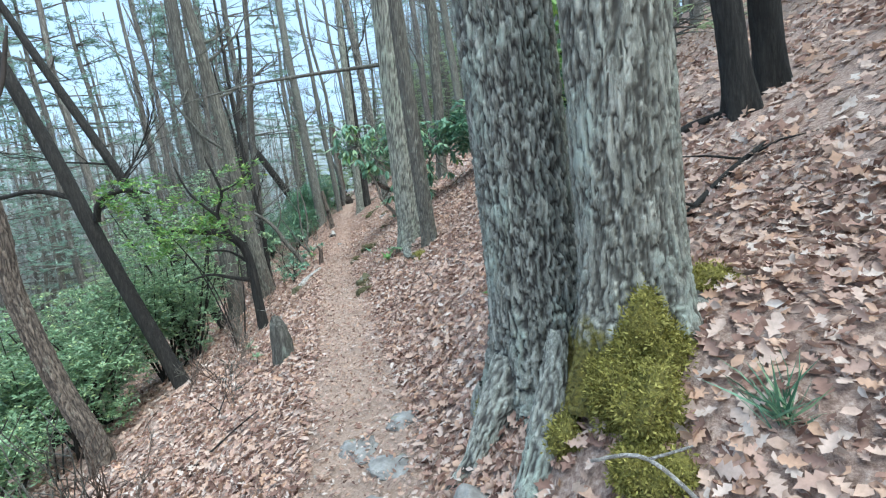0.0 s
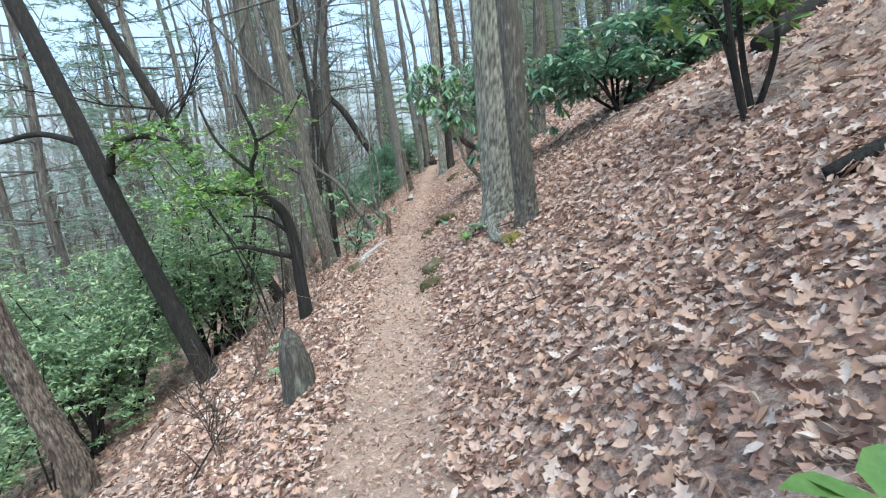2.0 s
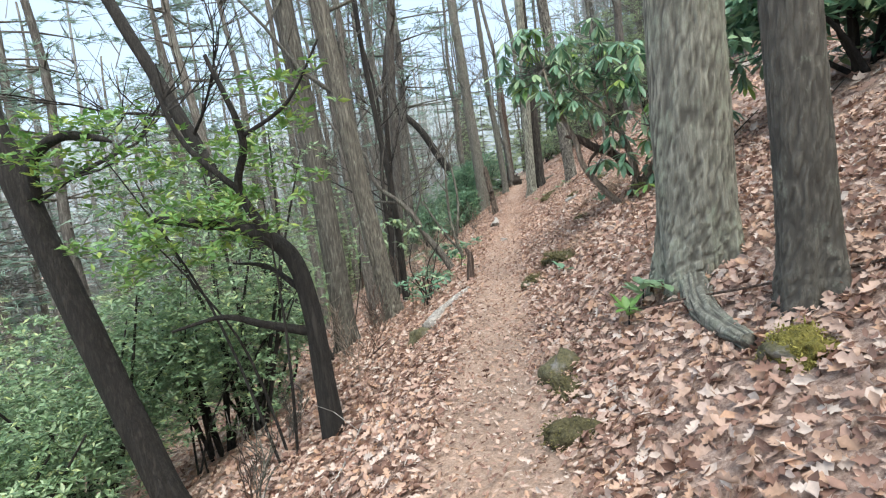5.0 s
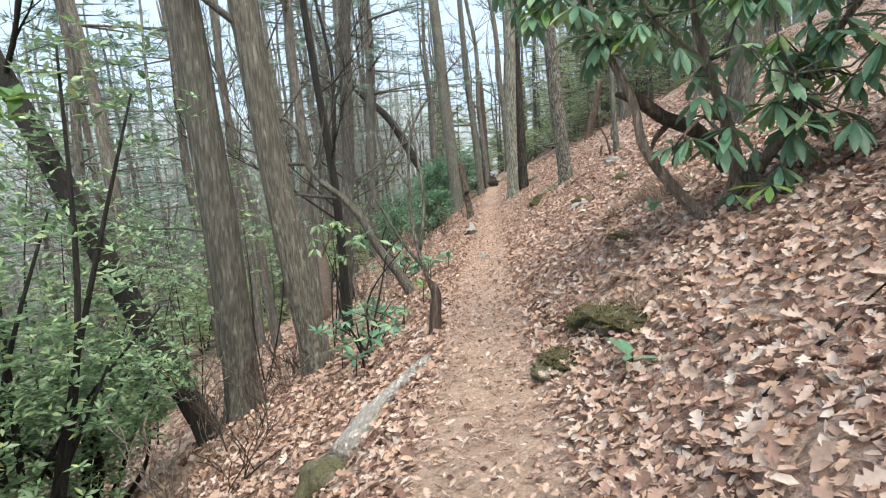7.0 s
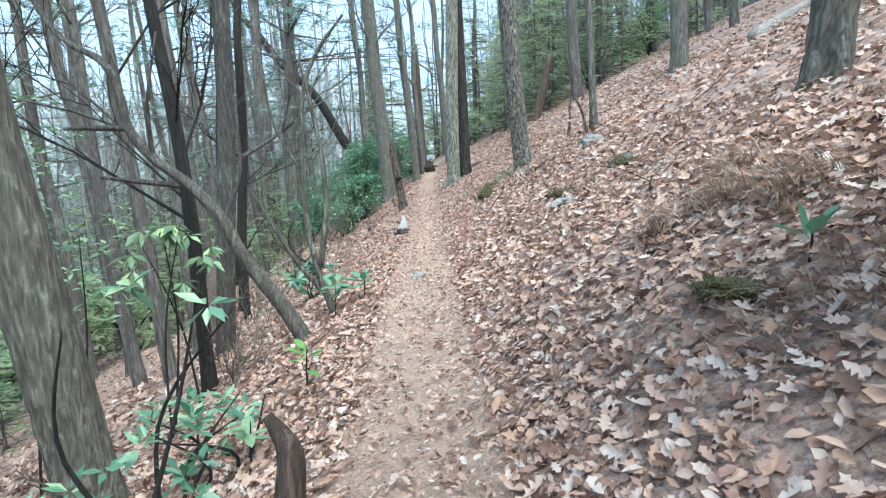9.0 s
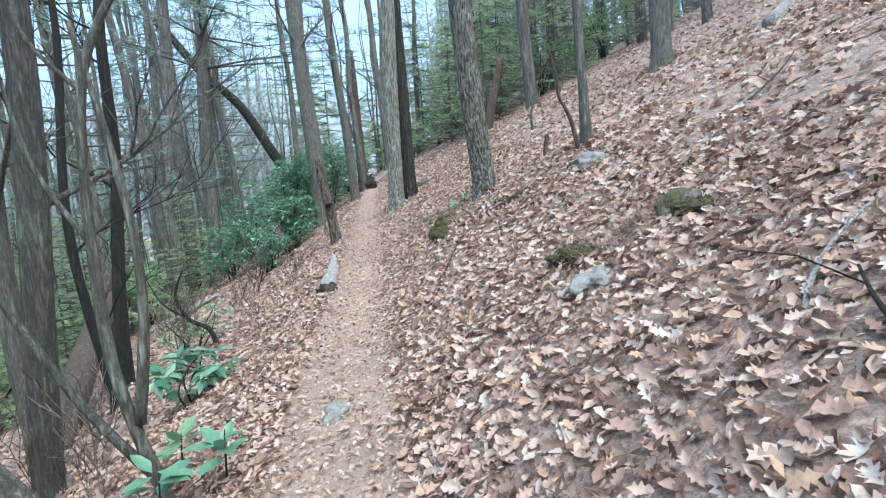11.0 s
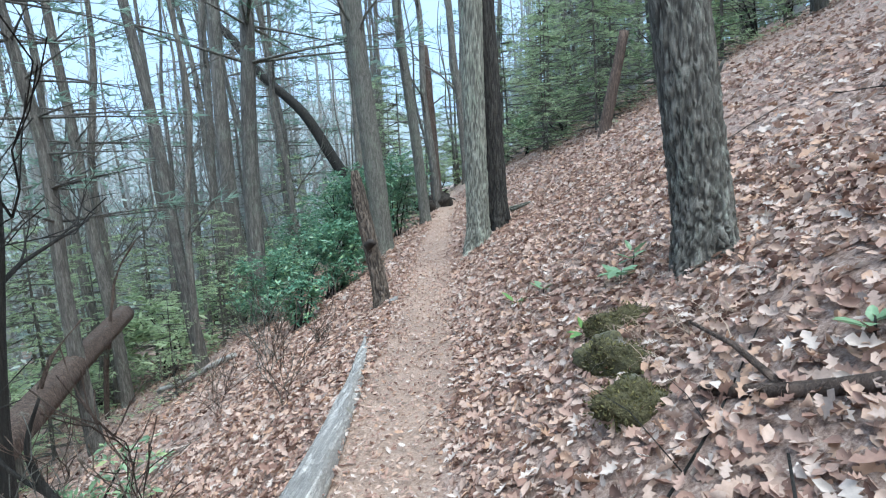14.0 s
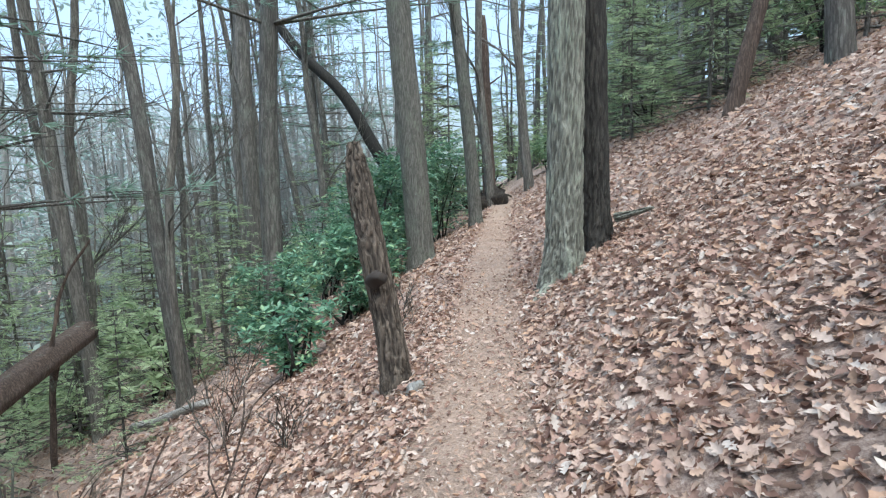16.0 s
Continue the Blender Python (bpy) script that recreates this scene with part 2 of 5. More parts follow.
def stone_material(name, bare=0.48, dull=1.0):
    m, n, l, b = material(name, 0.9)
    c = ramp(n, l, noise_tex(n, l, 9, 6, 0.7), [(0.3, (0.14, 0.13, 0.12)), (0.55, (0.30, 0.29, 0.27)), (0.75, (0.46, 0.45, 0.43))])
    patch = ramp(n, l, noise_tex(n, l, 3.5, 5), [(bare, (0, 0, 0)), (bare + 0.1, (1, 1, 1))])
    c = blend(n, l, patch, c, ramp(n, l, noise_tex(n, l, 70, 3), [(0.3, (0.09 * dull, 0.085 * dull, 0.025)), (0.7, (0.30 * dull, 0.28 * dull, 0.07))]))
    l.new(c, b.inputs["Base Color"])
    bump(n, l, b, noise_tex(n, l, 22, 6, 0.7), 0.7, 0.03)
    return m


def moss_material(name, dull=1.0):
    m, n, l, b = material(name, 1.0)
    c = ramp(n, l, noise_tex(n, l, 75, 4, 0.7), [(0.3, (0.07 * dull, 0.065 * dull, 0.02)), (0.55, (0.2 * dull, 0.18 * dull, 0.04)), (0.75, (0.36 * dull, 0.32 * dull, 0.09))])
    l.new(c, b.inputs["Base Color"])
    bump(n, l, b, noise_tex(n, l, 90, 4), 1.0, 0.02)
    return m


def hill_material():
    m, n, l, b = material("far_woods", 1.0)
    # these blue-greys carry the haze over the distant ridge in the base colour
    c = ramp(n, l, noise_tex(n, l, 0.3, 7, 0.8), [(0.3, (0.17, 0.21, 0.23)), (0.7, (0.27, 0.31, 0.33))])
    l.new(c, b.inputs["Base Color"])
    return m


GROUND, STONE, MOSSY_STONE, MOSS, MOSS_DULL, HILL = ground_material(), stone_material("lichened_stone", 0.62), stone_material("mossy_stone", 0.36, 0.5), moss_material("moss"), moss_material("dull_moss", 0.5), hill_material()


# ---- ground ----
TX = ((-30, 3.0), (-4, 1.1), (1.2, 0.62), (4.2, 0.32), (7.4, 0.0), (11.2, -0.5), (14.3, -0.8), (19, -1.2), (24.6, -1.55), (31.0, -1.95), (37, -2.4), (44, -2.6), (60, -4.0), (90, -6.0))
TZ = ((-30, 0.0), (3, 0.0), (7.5, -0.02), (13, 0.05), (20, 0.12), (24, 0.18), (28, 0.35), (32, 0.55), (40, 0.9), (60, 1.8), (90, 2.5))
UP = ((-60, -16.5), (-30, -12.0), (-16, -7.2), (-8, -3.9), (-4, -1.95), (-2, -0.93), (-1, -0.38), (-0.6, -0.14), (-0.36, -0.01), (0, -0.03), (0.33, 0.02), (0.6, 0.2), (1, 0.45), (2, 1.0), (4, 2.1), (8, 4.1), (16, 7.6), (30, 12.5), (60, 20.0))


def along(table, v):
    """A smooth curve through a table of places, blended from straight pieces."""
    xs, ys = zip(*table)
    w = 0.12 + 0.02 * abs(v)
    return float(np.mean(np.interp([v - 2 * w, v - w, v, v + w, v + 2 * w], xs, ys)))


def ground_z(x, y):
    """The hillside: a trodden shelf with a bank above and a slope below."""
    u = x - float(np.mean(np.interp([y - 2, y - 1, y, y + 1, y + 2], *zip(*TX))))
    z = float(np.mean(np.interp([y - 2, y - 1, y, y + 1, y + 2], *zip(*TZ)))) + along(UP, u)
    off = min(1.0, max(0.0, abs(u) - 0.35) / 1.2)
    z += off * (0.10 * noise.noise((x * 0.45, y * 0.45, 3.1)) + 0.05 * noise.noise((x * 1.3, y * 1.3, 7.7)))
    z += 0.36 * math.exp(-(((x - 1.78) / 0.5) ** 2 + ((y - 3.4) / 0.7) ** 2))  # a mound at the oak's foot
    z += 0.22 * math.exp(-(((x - 1.1) / 0.9) ** 2 + ((y - 21.8) / 1.2) ** 2))  # the steeper bank under the saplings
    return z + 0.012 * noise.noise((x * 2.6, y * 2.6, 1.3))


# ---- building helpers ----
def mesh_of(name, verts, faces, smooth=True):
    me = bpy.data.meshes.new(name)
    me.from_pydata([tuple(v) for v in verts], [], faces)
    if smooth:
        me.polygons.foreach_set("use_smooth", [True] * len(me.polygons))
    me.update()
    return me


def part(name, me, mat, parent=None, label=""):
    ob = new(name, me)
    if not me.materials:
        me.materials.append(mat)
    ob.parent = parent
    if label:
        ob["label"] = label
    return ob


def root(name, x, y, z, label, category, group="", kind=""):
    ob = new(name)
    ob.location = (x, y, z)
    return tagged(ob, label, category, group, kind)


def spline(points, steps):
    """Points along a smooth line through the given ones (Catmull-Rom), with radii as a fourth number."""
    p = np.array([points[0], *points, points[-1]], float)
    out = []
    for i in range(1, len(p) - 2):
        for k in range(steps):
            t = k / steps
            a, b, c, d = p[i - 1 : i + 3]
            out.append(0.5 * (2 * b + (c - a) * t + (2 * a - 5 * b + 4 * c - d) * t * t + (3 * b - a - 3 * c + d) * t**3))
    out.append(p[-2])
    return np.array(out)


def tube(path, sides=10, rough=0.0, flare=0.0, freq=9.0, seed=0.0, cap=True):
    """A closed limb along rows of x, y, z, radius, its skin furrowed along the grain."""
    verts, faces = [], []
    path = np.asarray(path, float)
    n = len(path)
    ref = Vector((1, 0.2, 0.1))
    for i, (x, y, z, r) in enumerate(path):
        d = Vector(path[min(i + 1, n - 1), :3] - path[max(i - 1, 0), :3]).normalized()
        side = (ref - ref.dot(d) * d).normalized()
        up = d.cross(side)
        for k in range(sides):
            a = 2 * math.pi * k / sides
            rr = r
            if rough:
                q = (math.cos(a) * freq * r * 2.2, math.sin(a) * freq * r * 2.2 + seed, z * 1.6 + seed)
                rr += rough * (0.5 - abs(noise.noise(q)) * 2.2) + 0.35 * rough * noise.noise((q[0] * 3, q[1] * 3, z * 7))
            if flare:
                h = max(0.0, 1 - (z + 0.25) / 0.8)
                rr += flare * h * h * (0.65 + 0.6 * math.cos(a * 4 + seed) + 0.25 * math.cos(a * 7 + 2 * seed))
            w = side * math.cos(a) * rr + up * math.sin(a) * rr
            verts.append((x + w.x, y + w.y, z + w.z))
    for i in range(n - 1):
        for k in range(sides):
            k2 = (k + 1) % sides
            faces.append((i * sides + k, i * sides + k2, (i + 1) * sides + k2, (i + 1) * sides + k))
    if cap:
        faces.append(tuple(range(sides))[::-1])
        faces.append(tuple((n - 1) * sides + k for k in range(sides)))
    return verts, faces


def joined(pieces):
    verts, faces = [], []
    for v, f in pieces:
        o = len(verts)
        verts += list(v)
        faces += [tuple(i + o for i in face) for face in f]
    return verts, faces


LOBED = ([(0, 0, 0), (0.22, 0.10, 0.02), (0.30, 0.26, 0.05), (0.42, 0.12, 0.02), (0.56, 0.30, 0.06), (0.66, 0.13, 0.02), (0.80, 0.22, 0.05), (1, 0, 0.03), (0.80, -0.22, 0.05), (0.66, -0.13, 0.02), (0.56, -0.30, 0.06), (0.42, -0.12, 0.02), (0.30, -0.26, 0.05), (0.22, -0.10, 0.02), (0.42, 0, -0.03), (0.66, 0, -0.03)],
         [(0, 1, 14), (1, 2, 3, 14), (3, 4, 5, 15, 14), (5, 6, 7, 15), (0, 14, 13), (13, 14, 11, 12), (14, 15, 9, 10, 11), (9, 15, 7, 8)])
PLAIN = ([(0, 0, 0), (0.35, 0.24, 0.06), (0.75, 0.17, 0.08), (1, 0, 0.02), (0.75, -0.17, 0.08), (0.35, -0.24, 0.06), (0.5, 0, -0.02)],
         [(0, 1, 6), (1, 2, 6), (2, 3, 6), (3, 4, 6), (4, 5, 6), (5, 0, 6)])
BLADE = ([(0, 0, 0), (0.45, 0.19, 0.05), (1, 0, -0.06), (0.45, -0.19, 0.05)], [(0, 1, 2), (0, 2, 3)])
CURLED = ([(0, 0, 0.05), (0.3, 0.28, 0.1), (0.75, 0.2, 0.16), (1, -0.03, 0.0), (0.55, -0.27, 0.12), (0.5, 0, -0.04)], [(0, 1, 5), (1, 2, 5), (2, 3, 5), (3, 4, 5), (4, 0, 5)])
LONGLEAF = ([(0, 0, 0), (0.25, 0.09, 0.03), (0.6, 0.145, 0.045), (0.86, 0.08, 0.0), (1, 0, -0.05), (0.86, -0.08, 0.0), (0.6, -0.145, 0.045), (0.25, -0.09, 0.03), (0.3, 0, -0.005), (0.65, 0, -0.005)],
            [(0, 1, 8), (1, 2, 9, 8), (2, 3, 4, 9), (4, 5, 6, 9), (6, 7, 8, 9), (7, 0, 8)])
OAKLITE = ([(0, 0, 0), (0.26, 0.22, 0.05), (0.4, 0.1, 0.01), (0.58, 0.29, 0.06), (0.72, 0.12, 0.02), (1, 0, 0.04), (0.72, -0.12, 0.02), (0.58, -0.29, 0.06), (0.4, -0.1, 0.01), (0.26, -0.22, 0.05)],
           [(0, 1, 2, 8, 9), (2, 3, 4, 6, 7, 8), (4, 5, 6)])
SPIKE = ([(0, 0.012, 0), (0, -0.006, 0.01), (0, -0.006, -0.01), (0.5, 0.047, 0.03), (0.5, 0.035, 0.037), (0.5, 0.035, 0.023), (1, 0.01, 0.1)],
         [(0, 1, 4, 3), (1, 2, 5, 4), (2, 0, 3, 5), (3, 4, 6), (4, 5, 6), (5, 3, 6)])
NEEDLES = ([(0, 0.045, 0), (1, 0, 0), (0, -0.045, 0)], [(0, 1, 2)])


def leaves(name, shape, places, ways, ups, sizes, mat, bend=None):
    """One mesh of many leaves: arrays of places, directions, upward normals and lengths."""
    v, f = shape
    v = np.array(v, float)
    x = ways / np.maximum(np.linalg.norm(ways, axis=1, keepdims=True), 1e-6)
    y = np.cross(ups, x)
    y /= np.maximum(np.linalg.norm(y, axis=1, keepdims=True), 1e-6)
    z = np.cross(x, y)
    local = np.repeat(v[None], len(places), 0)
    if bend is not None:
        local[:, :, 2] += bend[:, None] * (local[:, :, 0] - 0.5) ** 2 + 0.8 * bend[:, None] * local[:, :, 1] ** 2 * 4
    local *= sizes[:, None, None]
    pts = places[:, None] + local[..., :1] * x[:, None] + local[..., 1:2] * y[:, None] + local[..., 2:] * z[:, None]
    loops = np.concatenate([np.array(face) for face in f])
    count = np.array([len(face) for face in f])
    n, k = len(places), len(v)
    me = bpy.data.meshes.new(name)
    me.vertices.add(n * k)
    me.vertices.foreach_set("co", pts.reshape(-1))
    li = (np.arange(n)[:, None] * k + loops[None]).reshape(-1)
    me.loops.add(len(li))
    me.loops.foreach_set("vertex_index", li)
    tot = np.tile(count, n)
    me.polygons.add(len(tot))
    me.polygons.foreach_set("loop_start", np.concatenate([[0], np.cumsum(tot)[:-1]]))
    me.polygons.foreach_set("loop_total", tot)
    me.update(calc_edges=True)
    me.validate()
    me.materials.append(mat)
    return me


RNG = np.random.default_rng(7)


def unit(n):
    v = RNG.normal(size=(n, 3))
    return v / np.linalg.norm(v, axis=1, keepdims=True)


# ---- the hillside, one sheet to the horizon ----
def spread(lo, hi, step, far, grow):
    mid = list(np.arange(lo, hi + 1e-6, step))
    left, right, s = [lo], [hi], step
    while left[-1] > -far:
        s *= grow
        left.append(left[-1] - s)
    s = step
    while right[-1] < far:
        s *= grow
        right.append(right[-1] + s)
    return np.array(left[:0:-1] + mid + right[1:])


GX, GY = spread(-7.0, 6.0, 0.14, 420, 1.13), spread(-3.0, 40.0, 0.16, 420, 1.13)
GZ = np.array([[ground_z(x, y) for x in GX] for y in GY])
nx, ny = len(GX), len(GY)
gv = [(x, y, GZ[j, i]) for j, y in enumerate(GY) for i, x in enumerate(GX)]
gf = [(j * nx + i, j * nx + i + 1, (j + 1) * nx + i + 1, (j + 1) * nx + i) for j in range(ny - 1) for i in range(nx - 1)]
ground = part("ground", mesh_of("ground", gv, gf), GROUND)
tagged(ground, "steep wooded hillside covered with dry brown leaf mould", "hillside", kind="structure")
trail_of = lambda y: float(np.mean(np.interp([y - 2, y - 1, y, y + 1, y + 2], *zip(*TX))))
TXG = np.array([trail_of(y) for y in GY])
wear = np.zeros((ny, nx))
for j in range(ny):
    if -15 < GY[j] < 60:
        for i in range(nx):
            u = abs(GX[i] - TXG[j] + 0.02) + 0.13 * noise.noise((3.0, GY[j] * 0.9, 2.0 + 3.0 * (GX[i] > TXG[j]))) + 0.14 * noise.noise((GX[i] * 2.2, GY[j] * 1.1, 5.0))
            wear[j, i] = min(1.0, max(0.0, (0.52 - u) / 0.34))
mark = ground.data.attributes.new("wear", "FLOAT", "POINT")
mark.data.foreach_set("value", wear.reshape(-1))


def floor_at(x, y):
    """Height of the built sheet at many places."""
    x, y = np.asarray(x, float), np.asarray(y, float)
    i, j = np.clip(np.searchsorted(GX, x) - 1, 0, nx - 2), np.clip(np.searchsorted(GY, y) - 1, 0, ny - 2)
    a, b = (x - GX[i]) / (GX[i + 1] - GX[i]), (y - GY[j]) / (GY[j + 1] - GY[j])
    return (1 - a) * (1 - b) * GZ[j, i] + a * (1 - b) * GZ[j, i + 1] + (1 - a) * b * GZ[j + 1, i] + a * b * GZ[j + 1, i + 1]


def hills():
    v, f, m = [], [], 96
    for k in range(m + 1):
        a = math.radians(60 + 150 * k / m)
        h = 40 + 14 * noise.noise((k * 0.12, 0, 0)) + 5 * noise.noise((k * 0.5, 3, 0))
        for r, z in ((230, -45), (250, 0.55 * h), (275, h), (330, h * 0.8)):
            v.append((r * math.cos(a), r * math.sin(a), z))
    for k in range(m):
        for q in range(3):
            f.append((k * 4 + q, (k + 1) * 4 + q, (k + 1) * 4 + q + 1, k * 4 + q + 1))
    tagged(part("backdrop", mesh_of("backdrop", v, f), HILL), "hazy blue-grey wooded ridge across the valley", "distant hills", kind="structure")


hills()


# ---- trees ----
def bent(x, y, lean, r, height, wobble=0.06, seed=0.0, top=0.45, rows=24, grow=1.4):
    """Spine of a trunk from its foot, in the tree's own axes."""
    out = []
    for i in range(rows + 1):
        t = (i / rows) ** grow
        h = t * height
        out.append((lean[0] * h + wobble * h**0.6 * noise.noise((h * 0.25, seed, 1.0)), lean[1] * h + wobble * h**0.6 * noise.noise((h * 0.25, seed, 9.0)), h - 0.25, r * (1 - (1 - top) * t)))
    return out


def twigs(base, way, length, r, depth, pieces, rnd):
    """A bare limb that forks on and on, bending as it goes."""
    p, d, rows = Vector(base), Vector(way).normalized(), []
    steps = 4 if depth else 2
    for i in range(steps + 1):
        rows.append((*p, max(r * (1 - 0.75 * i / steps), 0.004)))
        d = (d + 0.28 * Vector((rnd.uniform(-1, 1), rnd.uniform(-1, 1), rnd.uniform(-0.5, 1.0)))).normalized()
        if depth and i > 0:
            for _ in range(1 if depth == 1 else rnd.choice((1, 2))):
                s = (d + 0.95 * Vector((rnd.uniform(-1, 1), rnd.uniform(-1, 1), rnd.uniform(-0.4, 0.8)))).normalized()
                twigs(p, s, length * rnd.uniform(0.35, 0.6), r * 0.5, depth - 1, pieces, rnd)
        p = p + d * (length / steps)
    pieces.append(tube(rows, 5 if r > 0.025 else 3, cap=False))


def limbs_for(tree, spine, start, count, length, mat, seed, depth=2, thick=0.3):
    rnd = random.Random(seed)
    spine = np.array(spine)
    for _ in range(count):
        h = rnd.uniform(start, 0.97)
        i = int(np.argmin(np.abs(spine[:, 2] - h**1.4 * spine[-1, 2])))
        a = rnd.uniform(0, 2 * math.pi)
        pieces = []
        x, y, z, r = spine[i]
        twigs((x, y, z), (math.cos(a), math.sin(a), rnd.uniform(0.2, 0.9)), length * (1.25 - h) * rnd.uniform(0.7, 1.2), min(thick * r, 0.016 if start < 0.2 else 0.045), depth, pieces, rnd)
        part("limb", mesh_of("limb", *joined(pieces)), mat, tree)


def plated(spine, sides, flare, seed, grain, depth, tall):
    """A trunk whose bark stands out in plates, split by furrows along the grain; also how high each point stands."""
    spine = np.asarray(spine, float)
    verts, high = [], []
    n = len(spine)
    for i, (x, y, z, r) in enumerate(spine):
        d = Vector(spine[min(i + 1, n - 1), :3] - spine[max(i - 1, 0), :3]).normalized()
        side = (Vector((1, 0.2, 0.1)) - Vector((1, 0.2, 0.1)).dot(d) * d).normalized()
        up = d.cross(side)
        h = max(0.0, 1 - (z + 0.25) / 0.8)
        for k in range(sides):
            a = 2 * math.pi * k / sides
            rr = r + (flare * h * h * (0.65 + 0.6 * math.cos(a * 4 + seed) + 0.25 * math.cos(a * 7 + 2 * seed)) if flare else 0.0)
            rr += 0.04 * r * noise.noise((math.cos(a) * 1.5, math.sin(a) * 1.5, z * 0.9 + seed))
            c, e = math.cos(a) * r * grain, math.sin(a) * r * grain + seed
            p, q = Vector((c, e, z * grain * tall)), Vector((c * 0.8, e * 0.8 + 5, z * grain * 0.6))
            p += 0.35 * Vector(noise.noise_vector(q))
            long = min(1.0, abs(noise.noise(p) + 0.4 * noise.noise(p * 2.3)) / 0.3)
            across = min(1.0, abs(noise.noise(q * 1.1)) / 0.1)
            step = long * (0.55 + 0.45 * across) * (0.86 + 0.3 * noise.noise(q * 0.7))
            verts.append(Vector((x, y, z)) + (side * math.cos(a) + up * math.sin(a)) * (rr + depth * (step - 0.5) + 0.22 * depth * noise.noise(q * 4.0)))
            high.append(step)
    faces = [(i * sides + k, i * sides + (k + 1) % sides, (i + 1) * sides + (k + 1) % sides, (i + 1) * sides + k) for i in range(n - 1) for k in range(sides)]
    faces.append(tuple((n - 1) * sides + k for k in range(sides)))
    me = mesh_of("trunk", verts, faces)
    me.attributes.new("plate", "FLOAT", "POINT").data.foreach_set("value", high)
    return me


def tree(name, label, x, y, lean, r, height, mat, sides=20, rough=0.012, flare=0.06, seed=1.0, limbs=0, start=0.5, length=2.5, top=0.45, rows=60, wobble=0.06, group="", plates=None):
    z = float(floor_at(x, y))
    t = root(name, x, y, z, label, "tree", group)
    spine = bent(x, y, lean, r, height, wobble, seed, top, rows, 2.2 if plates else 1.4)
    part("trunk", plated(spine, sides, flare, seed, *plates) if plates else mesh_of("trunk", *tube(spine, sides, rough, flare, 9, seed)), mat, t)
    if limbs:
        limbs_for(t, spine, start, limbs, length, BARK_GREY if plates else mat, seed)
    return t, spine


# the double oak beside the trail, mossy at its foot
OAK, _ = tree("oak_tree", "thick grey-brown oak trunk with deep furrowed bark beside its twin", 1.39, 4.0, (-0.03, 0.0), 0.25, 9, BARK_OAK, 220, 0.03, 0.15, 2.3, 4, 0.5, 2.5, 0.7, 430, 0.02, plates=(40, 0.03, 0.22))
tree("oak_tree", "thick pale flaky oak trunk with bright moss round its foot", 1.64, 3.40, (0.0, 0.0), 0.22, 9, BARK_MOSSY, 200, 0.028, 0.15, 5.1, 4, 0.5, 2.5, 0.7, 430, 0.02, plates=(36, 0.017, 0.16))
BIG, _ = tree("tree", "straight grey-green trunk with lichen above the trail", 0.93, 10.78, (-0.007, 0.0), 0.235, 15, BARK_GREEN, 84, 0.014, 0.12, 3.2, 5, 0.45, 3, 0.6, 180, 0.02, plates=(42, 0.011, 0.2))
tree("tree", "slender grey-brown trunk close beside a thicker one", 1.17, 9.75, (-0.03, 0.0), 0.122, 12, BARK_PLATED, 60, 0.010, 0.08, 4.4, 5, 0.45, 2.5, 0.55, 170, 0.02, plates=(44, 0.010, 0.25))
tree("tree", "tall brown trunk speckled with pale lichen below the trail", -2.87, 16.05, (-0.122, -0.02), 0.17, 16, BARK_PLATED, 84, 0.014, 0.08, 6.0, 6, 0.35, 3, 0.5, 170, 0.04, plates=(38, 0.013, 0.2))
tree("hemlock_tree", "smooth dark grey-brown hemlock trunk with dead side twigs", -3.70, 15.8, (-0.055, 0.0), 0.20, 17, BARK_PLATED, 84, 0.010, 0.16, 7.0, 8, 0.12, 2.6, 0.5, 170, 0.03, plates=(34, 0.007, 0.16))
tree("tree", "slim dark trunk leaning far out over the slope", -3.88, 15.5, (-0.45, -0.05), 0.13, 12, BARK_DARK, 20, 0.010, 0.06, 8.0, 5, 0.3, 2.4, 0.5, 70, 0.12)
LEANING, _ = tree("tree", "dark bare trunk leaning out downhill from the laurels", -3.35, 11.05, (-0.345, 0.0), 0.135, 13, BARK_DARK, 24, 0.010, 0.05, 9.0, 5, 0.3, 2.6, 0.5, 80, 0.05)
tree("oak_tree", "oak trunk with dark bark and pale lichen flecks on the bank", 0.43, 23.8, (-0.085, 0.0), 0.165, 15, BARK_FLECKED, 110, 0.014, 0.10, 11.0, 5, 0.45, 3, 0.6, 260, 0.02, plates=(36, 0.02, 0.3))
TWIN, _ = tree("pine_tree", "tall trunk with pale grey furrowed bark joined to a dark one", -1.08, 29.55, (0.016, 0.0), 0.185, 17, BARK_GREEN, 84, 0.016, 0.14, 12.0, 5, 0.5, 3, 0.6, 180, 0.02, plates=(36, 0.022, 0.16))
tree("pine_tree", "tall dark furrowed trunk joined to a paler one", -0.74, 30.1, (-0.02, 0.0), 0.195, 17, BARK_BLACK, 84, 0.016, 0.14, 13.0, 5, 0.5, 3, 0.6, 180, 0.02, plates=(26, 0.026, 0.16))
tree("tree", "straight grey trunk on the outer edge of the trail", -3.85, 35.5, (-0.06, 0.0), 0.30, 18, BARK_GREY, 28, 0.012, 0.12, 14.0, 6, 0.4, 3, 0.5, 80, 0.03)
tree("tree", "slender grey trunk on the outer edge of the trail", -2.95, 38.2, (-0.072, 0.0), 0.18, 16, BARK_GREY, 24, 0.010, 0.08, 15.0, 6, 0.4, 3, 0.5, 70, 0.03)
tree("tree", "thin pale grey sapling trunk on the leafy bank", 1.30, 21.75, (-0.06, 0.0), 0.055, 7, BARK_GREY, 20, 0.005, 0.05, 16.0, 5, 0.3, 1.8, 0.5, 60, 0.04)
